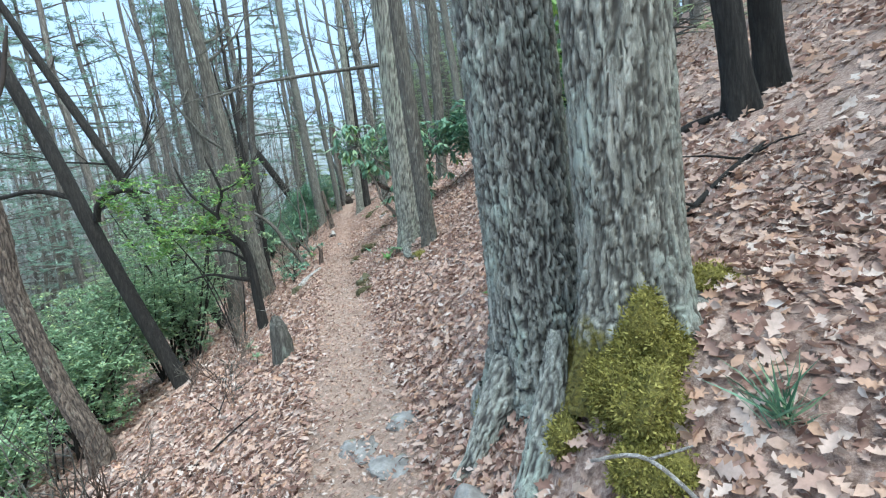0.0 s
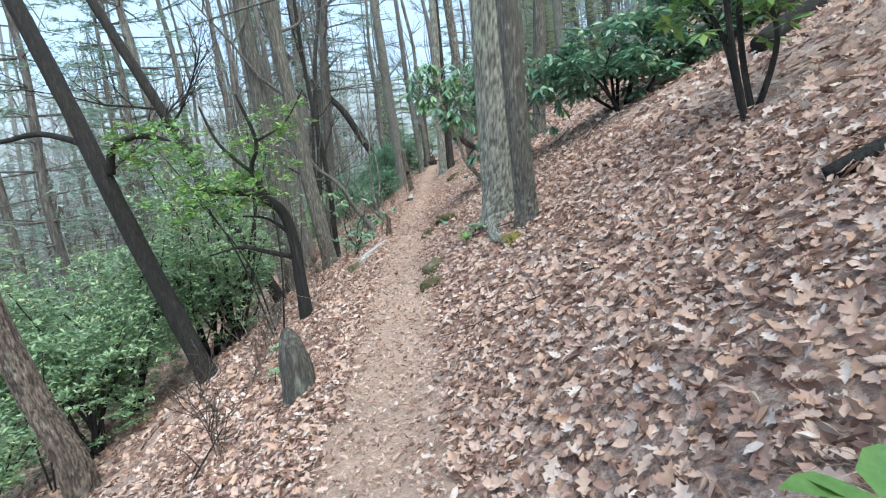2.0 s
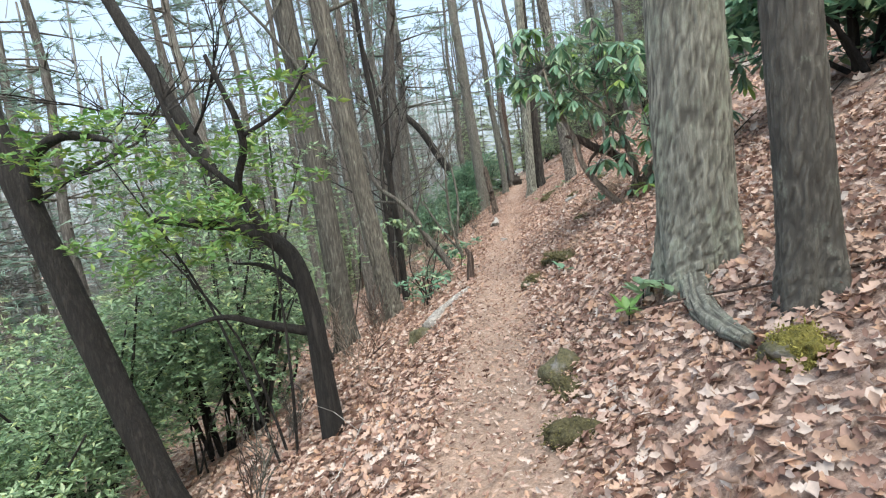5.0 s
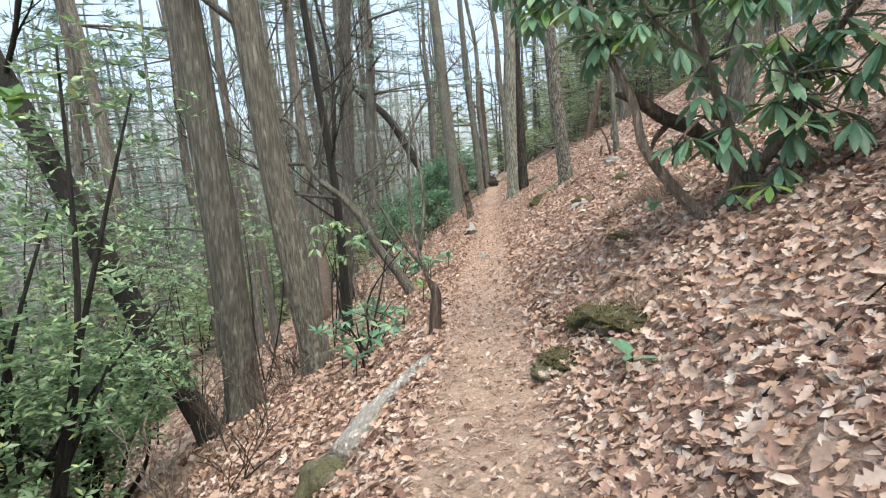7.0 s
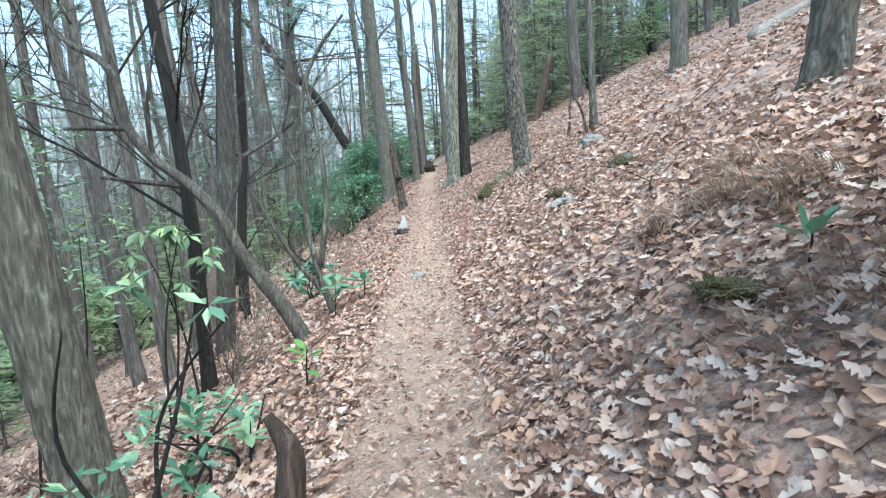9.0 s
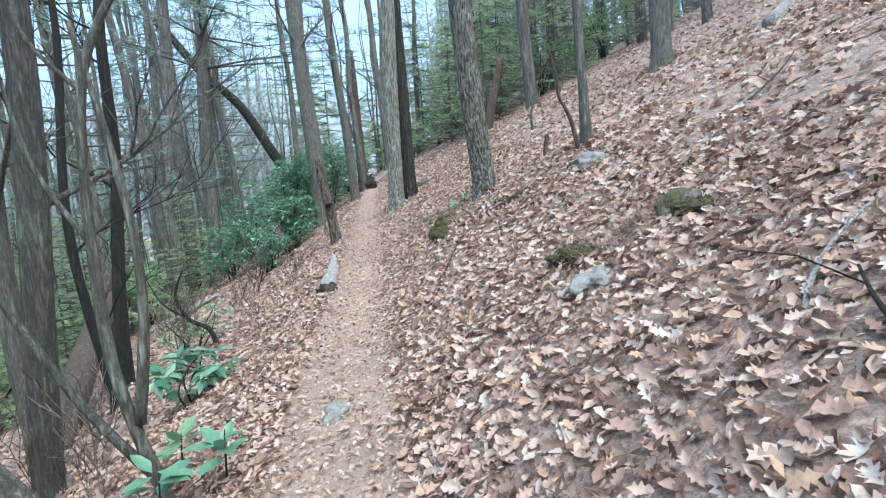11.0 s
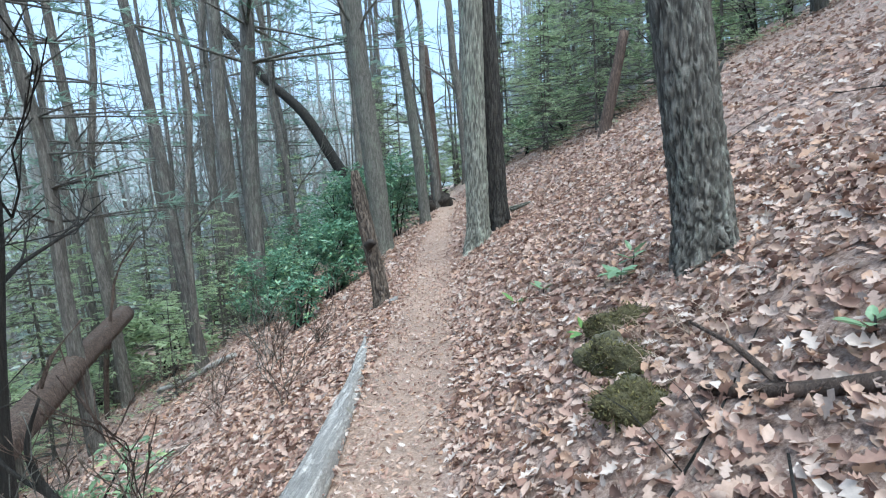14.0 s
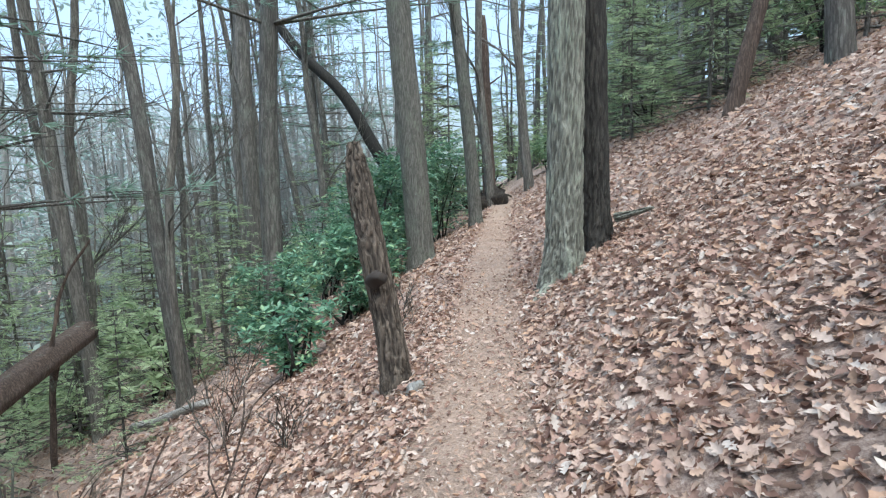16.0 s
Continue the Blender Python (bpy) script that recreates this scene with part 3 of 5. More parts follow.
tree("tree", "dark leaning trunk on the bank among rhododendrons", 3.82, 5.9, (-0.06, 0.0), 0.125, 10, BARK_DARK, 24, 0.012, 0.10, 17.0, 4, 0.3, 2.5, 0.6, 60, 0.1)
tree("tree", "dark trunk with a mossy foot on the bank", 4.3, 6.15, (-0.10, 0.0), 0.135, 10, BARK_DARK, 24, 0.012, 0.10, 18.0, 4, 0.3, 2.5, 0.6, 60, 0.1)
tree("tree", "thick trunk with flaky reddish bark up on the bank", 2.15, 17.7, (0.05, 0.0), 0.155, 13, BARK_PLATED, 72, 0.018, 0.10, 19.0, 4, 0.5, 3, 0.6, 160, 0.03, plates=(22, 0.016, 0.2))
tree("tree", "grey trunk standing high on the leafy bank", 4.15, 26.1, (-0.05, 0.0), 0.19, 14, BARK_GREY, 24, 0.01, 0.10, 20.0, 5, 0.4, 3, 0.6, 70, 0.03)


# ---- crooked small trees, snags and leaning stems, each from its own spine ----
def stem(name, label, category, lines, mat, sides=14, rough=0.006, steps=6, group="", seed=1.0, parts_named="branch", sink=0.15, plates=None):
    """A trunk and its branches from lines of x, y, z, radius in the world; the first line is the trunk."""
    x, y, z, _ = lines[0][0]
    t = root(name, x, y, z, label, category, group)
    for i, line in enumerate(lines):
        pts = [(px - x, py - y, pz - z - (sink if i == 0 and k == 0 else 0), pr) for k, (px, py, pz, pr) in enumerate(line)]
        if plates and i == 0:
            part("trunk", plated(spline(pts, steps * 3), sides * 3, 0, seed, *plates), mat, t)
            continue
        part("trunk" if i == 0 else parts_named, mesh_of("trunk" if i == 0 else parts_named, *tube(spline(pts, steps), sides if i == 0 else 8, rough, 0, 9, seed + i)), mat, t)
    return t


def gz(x, y):
    return float(floor_at(x, y))


stem("tree", "gnarled sinuous brown trunk with rough bark below the trail", "tree",
     [[(-3.62, 8.7, gz(-3.62, 8.7), 0.19), (-3.7, 8.7, -1.25, 0.15), (-3.95, 8.7, -0.6, 0.13), (-4.18, 8.7, 0.2, 0.125), (-4.34, 8.7, 0.95, 0.12), (-4.36, 8.7, 1.8, 0.115), (-4.55, 8.7, 2.8, 0.10), (-4.5, 8.7, 4.0, 0.085), (-4.8, 8.8, 6.0, 0.06)],
      [(-4.34, 8.7, 1.3, 0.05), (-4.7, 8.8, 1.75, 0.04), (-5.2, 8.9, 2.5, 0.025), (-5.5, 9.0, 3.4, 0.012)],
      [(-4.5, 8.7, 2.7, 0.05), (-4.1, 8.8, 3.3, 0.035), (-3.9, 8.9, 4.2, 0.015)]], BARK_ROUGH, 26, 0.022, 9, plates=(30, 0.024, 0.14))
stem("laurel_tree", "crooked dark laurel tree with bent bare limbs", "tree",
     [[(-1.90, 11.16, gz(-1.9, 11.16), 0.11), (-1.93, 11.16, -0.1, 0.085), (-1.96, 11.15, 0.55, 0.075), (-2.08, 11.12, 0.98, 0.07), (-2.45, 11.1, 1.22, 0.06), (-2.75, 11.1, 1.27, 0.05), (-3.15, 11.0, 1.35, 0.03)],
      [(-2.15, 11.1, 1.05, 0.045), (-2.35, 11.0, 1.5, 0.035), (-2.2, 10.9, 1.9, 0.028), (-2.35, 10.8, 2.5, 0.015)],
      [(-2.35, 11.0, 1.5, 0.03), (-2.7, 10.9, 1.9, 0.022), (-2.9, 10.9, 2.4, 0.012)],
      [(-1.95, 11.15, 0.3, 0.04), (-2.3, 11.0, 0.42, 0.03), (-2.6, 10.9, 0.52, 0.02), (-3.0, 10.8, 0.45, 0.01)],
      [(-1.96, 11.15, 0.6, 0.03), (-2.3, 11.2, 0.85, 0.02), (-2.7, 11.3, 0.9, 0.01)],
      [(-2.2, 10.9, 1.9, 0.02), (-1.8, 10.9, 2.1, 0.014), (-1.5, 10.9, 2.5, 0.008)]], BARK_DARK)
stem("leaning_tree", "crooked grey-brown tree leaning out over the slope", "tree",
     [[(-2.16, 18.1, gz(-2.16, 18.1), 0.085), (-2.4, 18.1, -0.01, 0.07), (-2.73, 18.1, 0.46, 0.06), (-2.91, 18.1, 0.83, 0.055), (-3.17, 18.1, 1.15, 0.05), (-3.51, 18.1, 1.43, 0.046), (-3.7, 18.1, 1.69, 0.042), (-3.75, 18.1, 1.99, 0.038), (-3.88, 18.1, 2.29, 0.032), (-4.3, 18.1, 2.6, 0.024), (-4.8, 18.1, 3.6, 0.012)],
      [(-3.19, 18.1, 1.16, 0.03), (-3.67, 18.1, 1.22, 0.025), (-4.02, 18.1, 1.27, 0.015)],
      [(-3.72, 18.1, 1.7, 0.03), (-4.05, 18.1, 1.72, 0.025), (-4.31, 18.1, 1.72, 0.015)],
      [(-3.51, 18.1, 1.43, 0.025), (-3.45, 18.0, 1.9, 0.018), (-3.3, 18.0, 2.5, 0.01)],
      [(-2.91, 18.1, 0.83, 0.022), (-2.75, 18.2, 1.3, 0.016), (-2.8, 18.3, 2.0, 0.008)]], BARK_PINE)
stem("laurel_tree", "small laurel with several crooked bare stems beside the trail", "tree",
     [[(-2.0, 18.5, gz(-2.0, 18.5), 0.038), (-2.22, 18.5, 0.52, 0.03), (-2.26, 18.5, 1.25, 0.027), (-2.2, 18.5, 1.99, 0.022), (-2.05, 18.5, 2.35, 0.018), (-1.77, 18.5, 2.7, 0.012)],
      [(-2.06, 18.5, -0.04, 0.03), (-2.38, 18.5, 0.37, 0.025), (-2.59, 18.5, 0.73, 0.02), (-2.8, 18.5, 1.12, 0.012)],
      [(-2.14, 18.5, 0.31, 0.03), (-2.04, 18.5, 1.0, 0.025), (-2.09, 18.5, 1.62, 0.02), (-2.22, 18.5, 2.31, 0.012)],
      [(-2.26, 18.5, 1.25, 0.018), (-2.5, 18.5, 1.7, 0.013), (-2.6, 18.5, 2.3, 0.007)],
      [(-2.2, 18.5, 1.99, 0.015), (-2.45, 18.5, 2.3, 0.01), (-2.5, 18.6, 2.8, 0.006)]], BARK_WET)
stem("dead_snag", "broken dead trunk with rotten bark on the trail edge", "dead tree",
     [[(-2.37, 27.72, gz(-2.37, 27.72), 0.135), (-2.41, 27.72, 0.5, 0.105), (-2.52, 27.70, 1.2, 0.095), (-2.60, 27.68, 1.75, 0.085), (-2.63, 27.68, 2.0, 0.04)],
      [(-2.50, 27.60, 1.0, 0.06), (-2.44, 27.52, 1.03, 0.055), (-2.38, 27.46, 1.05, 0.03)]], BARK_ROUGH, 24, 0.02, 8, parts_named="knot", plates=(32, 0.022, 0.16))
stem("dead_snag", "broken reddish dead trunk far along the trail", "dead tree",
     [[(-3.3, 46.0, gz(-3.3, 46.0), 0.30), (-3.35, 46, 3.0, 0.24), (-3.45, 46, 6.5, 0.22), (-3.5, 46, 8.3, 0.15)],
      [(-3.4, 46, 4.0, 0.05), (-4.1, 45.8, 4.3, 0.02)], [(-3.4, 46, 5.6, 0.05), (-2.7, 45.8, 6.0, 0.02)]], BARK_RED, 16, 0.02)
stem("leaning_snag", "short leaning dead trunk on the upper bank", "dead tree",
     [[(1.90, 34.2, gz(1.9, 34.2), 0.15), (2.15, 34.2, gz(1.9, 34.2) + 1.0, 0.13), (2.48, 34.25, gz(1.9, 34.2) + 2.4, 0.11)]], BARK_RED, 16, 0.012)
stem("crooked_sapling", "thin crooked reddish sapling on the leafy bank", "sapling",
     [[(1.19, 21.65, gz(1.19, 21.65), 0.032), (1.08, 21.63, 1.99, 0.022), (0.95, 21.63, 2.26, 0.018), (0.93, 21.6, 2.44, 0.015), (0.83, 21.6, 2.8, 0.009)],
      [(0.95, 21.63, 2.26, 0.014), (1.05, 21.63, 2.55, 0.009)]], BARK_RED, 8, 0.002)
stem("twig", "thin bare grey twig leaning across the mossy oak foot", "twig",
     [[(1.22, 2.86, gz(1.22, 2.86) + 0.42, 0.006), (1.35, 2.72, gz(1.35, 2.72) + 0.24, 0.007), (1.5, 2.58, gz(1.5, 2.58), 0.008)],
      [(1.35, 2.72, gz(1.35, 2.72) + 0.24, 0.005), (1.46, 2.66, gz(1.46, 2.66) + 0.22, 0.003)]], WOOD_GREY, 6, 0.001)
stem("arched_tree", "dark curved trunk arching out over the slope", "tree",
     [[(-6.7, 47.5, gz(-6.7, 47.5), 0.32), (-7.4, 48, 1.4, 0.30), (-8.7, 48.2, 3.7, 0.28), (-10.1, 48.2, 6.1, 0.25), (-12.0, 48.2, 8.0, 0.22), (-13.4, 48.2, 9.9, 0.2), (-14.5, 48.2, 11.3, 0.17), (-16.0, 48.2, 14.5, 0.1)]], BARK_DARK, 12, 0.01)
stem("fallen_tree", "fallen brown trunk lying propped down the slope", "fallen tree",
     [[(-5.5, 22.6, gz(-5.5, 22.6) + 0.1, 0.24), (-6.8, 26.0, -1.20, 0.23), (-8.1, 29.1, -0.95, 0.21), (-9.4, 32.3, -0.72, 0.20)],
      [(-9.0, 31.3, -0.8, 0.06), (-9.3, 31.4, -1.6, 0.05), (-9.5, 31.5, -2.9, 0.05)],
      [(-8.8, 31.0, -0.7, 0.04), (-8.7, 31.2, 0.3, 0.02), (-8.4, 31.5, 1.0, 0.01)],
      [(-7.5, 27.6, -1.0, 0.03), (-7.2, 27.6, -0.4, 0.02), (-6.9, 27.9, 0.1, 0.01)]], BARK_RED, 24, 0.03, 9, sink=0.0)
stem("pointed_stump", "old pointed mossy stump at the trail edge", "stump",
     [[(-0.82, 7.72, gz(-0.82, 7.72), 0.15), (-0.83, 7.72, gz(-0.82, 7.72) + 0.18, 0.125), (-0.845, 7.72, gz(-0.82, 7.72) + 0.38, 0.105), (-0.87, 7.73, gz(-0.82, 7.72) + 0.50, 0.06), (-0.89, 7.73, gz(-0.82, 7.72) + 0.56, 0.02)]], BARK_WET, 20, 0.018, 5)
stem("curled_stump", "thin dark curled stump at the trail edge", "stump",
     [[(-1.28, 14.75, gz(-1.28, 14.75), 0.055), (-1.25, 14.75, gz(-1.28, 14.75) + 0.2, 0.05), (-1.24, 14.75, gz(-1.28, 14.75) + 0.38, 0.04), (-1.30, 14.75, gz(-1.28, 14.75) + 0.5, 0.015)]], BARK_RED, 12, 0.008, 5)
stem("stick_stump", "short dead stub standing in the leaves", "stump", [[(1.10, 22.95, gz(1.10, 22.95), 0.032), (1.12, 22.95, gz(1.10, 22.95) + 0.15, 0.03), (1.14, 22.95, gz(1.10, 22.95) + 0.32, 0.026)]], BARK_RED, 10, 0.003)
stem("thin_sapling", "thin pale dead stem standing in the leaves", "sapling", [[(2.06, 27.87, gz(2.06, 27.87), 0.03), (2.02, 27.87, 2.7, 0.028), (2.15, 27.87, 3.1, 0.02)]], BARK_GREY, 8, 0.002)


tree("tree", "dark crooked trunk standing below the trail", -5.9, 25.3, (0.08, 0.0), 0.12, 11, BARK_DARK, 16, 0.01, 0.05, 81.0, 5, 0.25, 2.4, 0.4, 50, 0.22)
tree("tree", "thin dark trunk below the leaning tree", -3.39, 18.5, (-0.05, 0.0), 0.075, 10, BARK_DARK, 14, 0.006, 0.04, 82.0, 5, 0.2, 2.0, 0.4, 50, 0.10)
tree("tree", "brown trunk standing just below the trail", -4.28, 20.75, (0.09, 0.0), 0.135, 13, BARK_PINE, 18, 0.01, 0.05, 83.0, 5, 0.3, 2.6, 0.5, 60, 0.05)
tree("tree", "slender dark trunk on the lower slope", -4.9, 23.2, (-0.06, 0.0), 0.07, 9, BARK_DARK, 14, 0.006, 0.04, 84.0, 5, 0.2, 2.0, 0.4, 50, 0.15)
stem("laurel_tree", "small bent laurel stem on the lower slope", "tree", [[(-3.75, 24.0, gz(-3.75, 24.0), 0.04), (-3.85, 24.0, gz(-3.75, 24.0) + 0.25, 0.035), (-4.15, 24.0, gz(-3.75, 24.0) + 0.45, 0.03), (-4.3, 24.0, gz(-3.75, 24.0) + 0.8, 0.02), (-4.15, 24.0, gz(-3.75, 24.0) + 1.2, 0.01)], [(-4.15, 24.0, gz(-3.75, 24.0) + 0.45, 0.02), (-4.5, 24.0, gz(-3.75, 24.0) + 0.7, 0.012), (-4.7, 24.0, gz(-3.75, 24.0) + 1.1, 0.006)]], BARK_DARK, 10, 0.003)


# the hollow grey log beside the trail
def hollow_log():
    a, b = (-1.84, 22.62), (-2.22, 26.0)
    rows = []
    for i in range(26):
        t = i / 25
        x, y = a[0] + t * (b[0] - a[0]) + 0.06 * math.sin(3.0 * t), a[1] + t * (b[1] - a[1])
        rows.append((x - a[0], y - a[1], gz(x, y) - gz(*a) + 0.05 - 0.04 * t, 0.11 - 0.07 * t))
    log = root("hollow_log", *a, gz(*a), "weathered silver-grey log with a dark rotten end", "log")
    part("log", mesh_of("log", *tube(rows, 22, 0.022, 0, 12, 3.0)), WOOD_GREY, log)
    rot = [(0.02, -0.05 + 0.07 * i, 0.03, r) for i, r in enumerate((0.10, 0.14, 0.135, 0.10))]
    part("rotten_end", mesh_of("rotten_end", *tube(rot, 18, 0.05, 0, 14, 8.0)), WOOD_DARK, log, "dark rotten end of the log")


hollow_log()


def lying(name, label, category, a, b, r, mat, lift=0.0, sides=14, rough=0.01, bow=0.1, taper=0.6, seed=2.0, branches=0):
    """A log or stick that lies along the ground between two places."""
    rows, n = [], 14
    o = Vector((a[0], a[1], gz(*a)))
    d = Vector((b[0] - a[0], b[1] - a[1], 0))
    across = Vector((-d.y, d.x, 0)).normalized()
    for i in range(n + 1):
        t = i / n
        p = Vector((a[0], a[1], 0)) + d * t + across * bow * math.sin(math.pi * t)
        rr = r * (1 - (1 - taper) * t)
        rows.append((p.x - o.x, p.y - o.y, gz(p.x, p.y) - o.z + rr * 0.55 + lift * t, rr))
    t = root(name, *o, label, category, "sticks lying on the slope" if name == "stick" else "")
    part("log" if r > 0.03 else "shaft", mesh_of(name, *tube(rows, sides, rough, 0, 9, seed)), mat, t)
    rnd = random.Random(int(seed * 31))
    for _ in range(branches):
        i = rnd.randrange(4, n)
        x, y, z, rr = rows[i]
        w = Vector((rnd.uniform(-1, 1), rnd.uniform(-1, 1), rnd.uniform(0.1, 0.5))).normalized() * rnd.uniform(0.2, 0.5)
        part("twig", mesh_of("twig", *tube([(x, y, z, rr * 0.6), (x + w.x * 0.5, y + w.y * 0.5, z + w.z * 0.6, rr * 0.45), (x + w.x, y + w.y, z + w.z * 0.8, rr * 0.2)], 6, 0, 0)), mat, t)
    return t


lying("mossy_log", "short pale rotting log with yellow moss beside the trail", "log", (-1.48, 12.95), (-1.16, 14.0), 0.075, WOOD_GREY, 0, 18, 0.03, 0.05, 0.5, 4.0)
lying("fallen_log", "long weathered grey log lying up the bank", "log", (4.3, 23.2), (7.2, 25.6), 0.11, WOOD_GREY, 0, 14, 0.01, 0.1, 0.6, 5.0)
lying("fallen_log", "dark fallen log up on the bank", "log", (4.1, 10.8), (6.6, 12.4), 0.14, BARK_DARK, 0, 14, 0.012, 0.1, 0.7, 6.0)
lying("fallen_log", "dark log across the bank behind the double oak", "log", (2.4, 6.6), (3.9, 5.9), 0.055, BARK_DARK, 0, 14, 0.01, 0.1, 0.7, 7.0)
lying("fallen_log", "pale thin fallen log on the lower slope", "log", (-9.2, 33.0), (-6.2, 31.0), 0.09, WOOD_GREY, 0.1, 12, 0.01, 0.1, 0.6, 8.0)
lying("stick", "broken brown stick half buried in the leaves", "stick", (0.6, 21.65), (-0.1, 22.5), 0.034, BARK_RED, 0, 10, 0.004, 0.05, 0.7, 9.0, 1)
lying("stick", "dark fallen branch beside the mossy oak", "stick", (2.1, 4.4), (3.3, 4.9), 0.03, BARK_DARK, 0.05, 10, 0.004, 0.08, 0.5, 10.0, 3)
rnd = random.Random(4)
for k in range(46):
    yy = rnd.uniform(2.5, 31)
    uu = rnd.choice((-1, 1)) * rnd.uniform(0.7, 4.0)
    aa = rnd.uniform(0, math.pi)
    ln = rnd.uniform(0.4, 1.5)
    xx = trail_of(yy) + uu
    lying("stick", rnd.choice(("thin dead twig lying on the dry leaves", "thin grey stick lying on the dry leaves")), "stick", (xx, yy), (xx + ln * math.cos(aa), yy + ln * math.sin(aa)), rnd.uniform(0.006, 0.014), rnd.choice((WOOD_GREY, BARK_DARK, BARK_RED)), rnd.uniform(0, 0.12), 6, 0.0, rnd.uniform(-0.1, 0.1), 0.4, 11.0 + k, rnd.choice((0, 1, 2)))


# ---- stones and moss ----
def lump(name, label, category, x, y, size, mat, seed, sunk=0.75, rough=0.5, detail=4):
    bm = bmesh.new()
    bmesh.ops.create_icosphere(bm, subdivisions=detail, radius=1)
    for v in bm.verts:
        k = 1 + rough * noise.noise(v.co * 1.3 + Vector((seed, 0, 0))) + 0.6 * rough * (0.4 - abs(noise.noise(v.co * 2.6 + Vector((0, seed, 0))))) + 0.25 * rough * noise.noise(v.co * 8 + Vector((0, seed, 0)))
        v.co = Vector((v.co.x * size[0], v.co.y * size[1], v.co.z * size[2])) * k
        v.co.z += size[2] * (0.5 - sunk)
    me = bpy.data.meshes.new(name)
    bm.to_mesh(me)
    bm.free()
    me.polygons.foreach_set("use_smooth", [True] * len(me.polygons))
    ob = part(name, me, mat)
    ob.location = (x, y, gz(x, y))
    ob.rotation_euler = (0, 0, seed)
    return tagged(ob, label, category)


for x, y, s, seed, lab in ((0.05, 10.5, (0.16, 0.14, 0.16), 1, "small mossy stone set in the bank"), (0.97, 9.42, (0.14, 0.11, 0.11), 2, "yellow-green mossy rock among tree roots"),
                           (0.12, 13.5, (0.2, 0.16, 0.07), 3, "low rock covered with dark moss on the bank"), (-0.28, 13.4, (0.16, 0.13, 0.05), 4, "flat rock with yellow moss beside the trail"),
                           (-1.52, 12.8, (0.17, 0.15, 0.17), 5, "pale stone with moss at the trail edge"), (1.16, 21.15, (0.19, 0.14, 0.1), 6, "flat mossy grey rock on the bank"),
                           (0.36, 18.68, (0.17, 0.11, 0.08), 7, "pale grey stone lying in the leaves"), (0.98, 18.92, (0.16, 0.14, 0.14), 8, "rock with yellow moss in the bank"),
                           (-2.17, 27.45, (0.08, 0.07, 0.1), 9, "small pale stone at the foot of a snag"), (-0.27, 22.7, (0.08, 0.16, 0.12), 10, "mossy rock in the trail bank"),
                           (-0.25, 23.3, (0.15, 0.16, 0.12), 11, "rock with yellow-brown moss in the bank"),
                           (0.88, 3.5, (0.12, 0.1, 0.1), 13, "pale grey stone by the oak roots"), (-1.2, 18.9, (0.12, 0.1, 0.08), 14, "small pale stone beside the trail"), (0.5, 4.25, (0.16, 0.12, 0.05), 15, "flat grey stone trodden into the trail"), (0.28, 4.6, (0.13, 0.16, 0.045), 16, "flat grey stone trodden into the trail"), (0.62, 4.75, (0.1, 0.12, 0.05), 17, "flat grey stone trodden into the trail"), (0.36, 3.9, (0.12, 0.1, 0.045), 18, "flat grey stone trodden into the trail")):
    lump("rock", lab, "rock", x, y, s, MOSSY_STONE if "moss" in lab and "grey" not in lab else STONE, seed, 0.85 if "moss" in lab else 0.75)
def moss_cushion(x, y, size, seed, n, mat=None, label="thick yellow-green moss cushion at the oak's foot"):
    """A soft cushion under a fur of short shoots."""
    mat = mat or MOSS_SHOOT
    ob = lump("moss_cushion", label, "moss", x, y, size, MOSS if mat is MOSS_SHOOT else MOSS_DULL, seed, 0.35 if y < 6 else 0.6, 0.45, 5)
    me = ob.data
    k = RNG.integers(0, len(me.vertices), n)
    co = np.array([me.vertices[i].co for i in k]) + RNG.normal(size=(n, 3)) * 0.014
    nm = np.array([me.vertices[i].normal for i in k])
    part("shoot", leaves("shoot", BLADE, co, nm + 0.7 * RNG.normal(size=(n, 3)), unit(n), RNG.uniform(0.010, 0.026, n), mat), mat, ob)["kind"] = "stuff"


for x, y, s, seed, n in ((1.46, 3.16, (0.12, 0.10, 0.20), 21, 12000), (1.58, 3.14, (0.12, 0.10, 0.22), 22, 11000), (1.50, 3.02, (0.14, 0.10, 0.15), 23, 7000), (1.42, 2.86, (0.13, 0.10, 0.08), 24, 6000), (1.93, 3.42, (0.12, 0.1, 0.06), 25, 2500), (1.08, 3.95, (0.08, 0.08, 0.12), 26, 1500), (1.27, 3.3, (0.07, 0.07, 0.10), 35, 1500), (0.98, 9.40, (0.13, 0.10, 0.09), 27, 1200)):
    moss_cushion(x, y, s, seed, n)
for x, y, s, seed, n in ((0.16, 13.5, (0.26, 0.2, 0.04), 28, 3200), (0.0, 13.75, (0.2, 0.16, 0.045), 40, 1800), (-0.22, 13.42, (0.15, 0.13, 0.05), 29, 1600), (-0.29, 22.62, (0.07, 0.16, 0.11), 30, 2200), (-0.27, 23.05, (0.08, 0.2, 0.12), 32, 2400), (-0.14, 23.5, (0.08, 0.18, 0.11), 36, 1800), (0.96, 18.86, (0.15, 0.12, 0.09), 33, 1500), (0.42, 19.2, (0.2, 0.12, 0.07), 37, 1500), (0.45, 15.3, (0.2, 0.16, 0.035), 34, 1100), (0.06, 10.2, (0.08, 0.16, 0.08), 38, 1000), (0.1, 9.65, (0.08, 0.18, 0.08), 39, 1000)):
    moss_cushion(x, y, s, seed, n, BANKMOSS, "low olive moss patch on the crumbling trail bank")
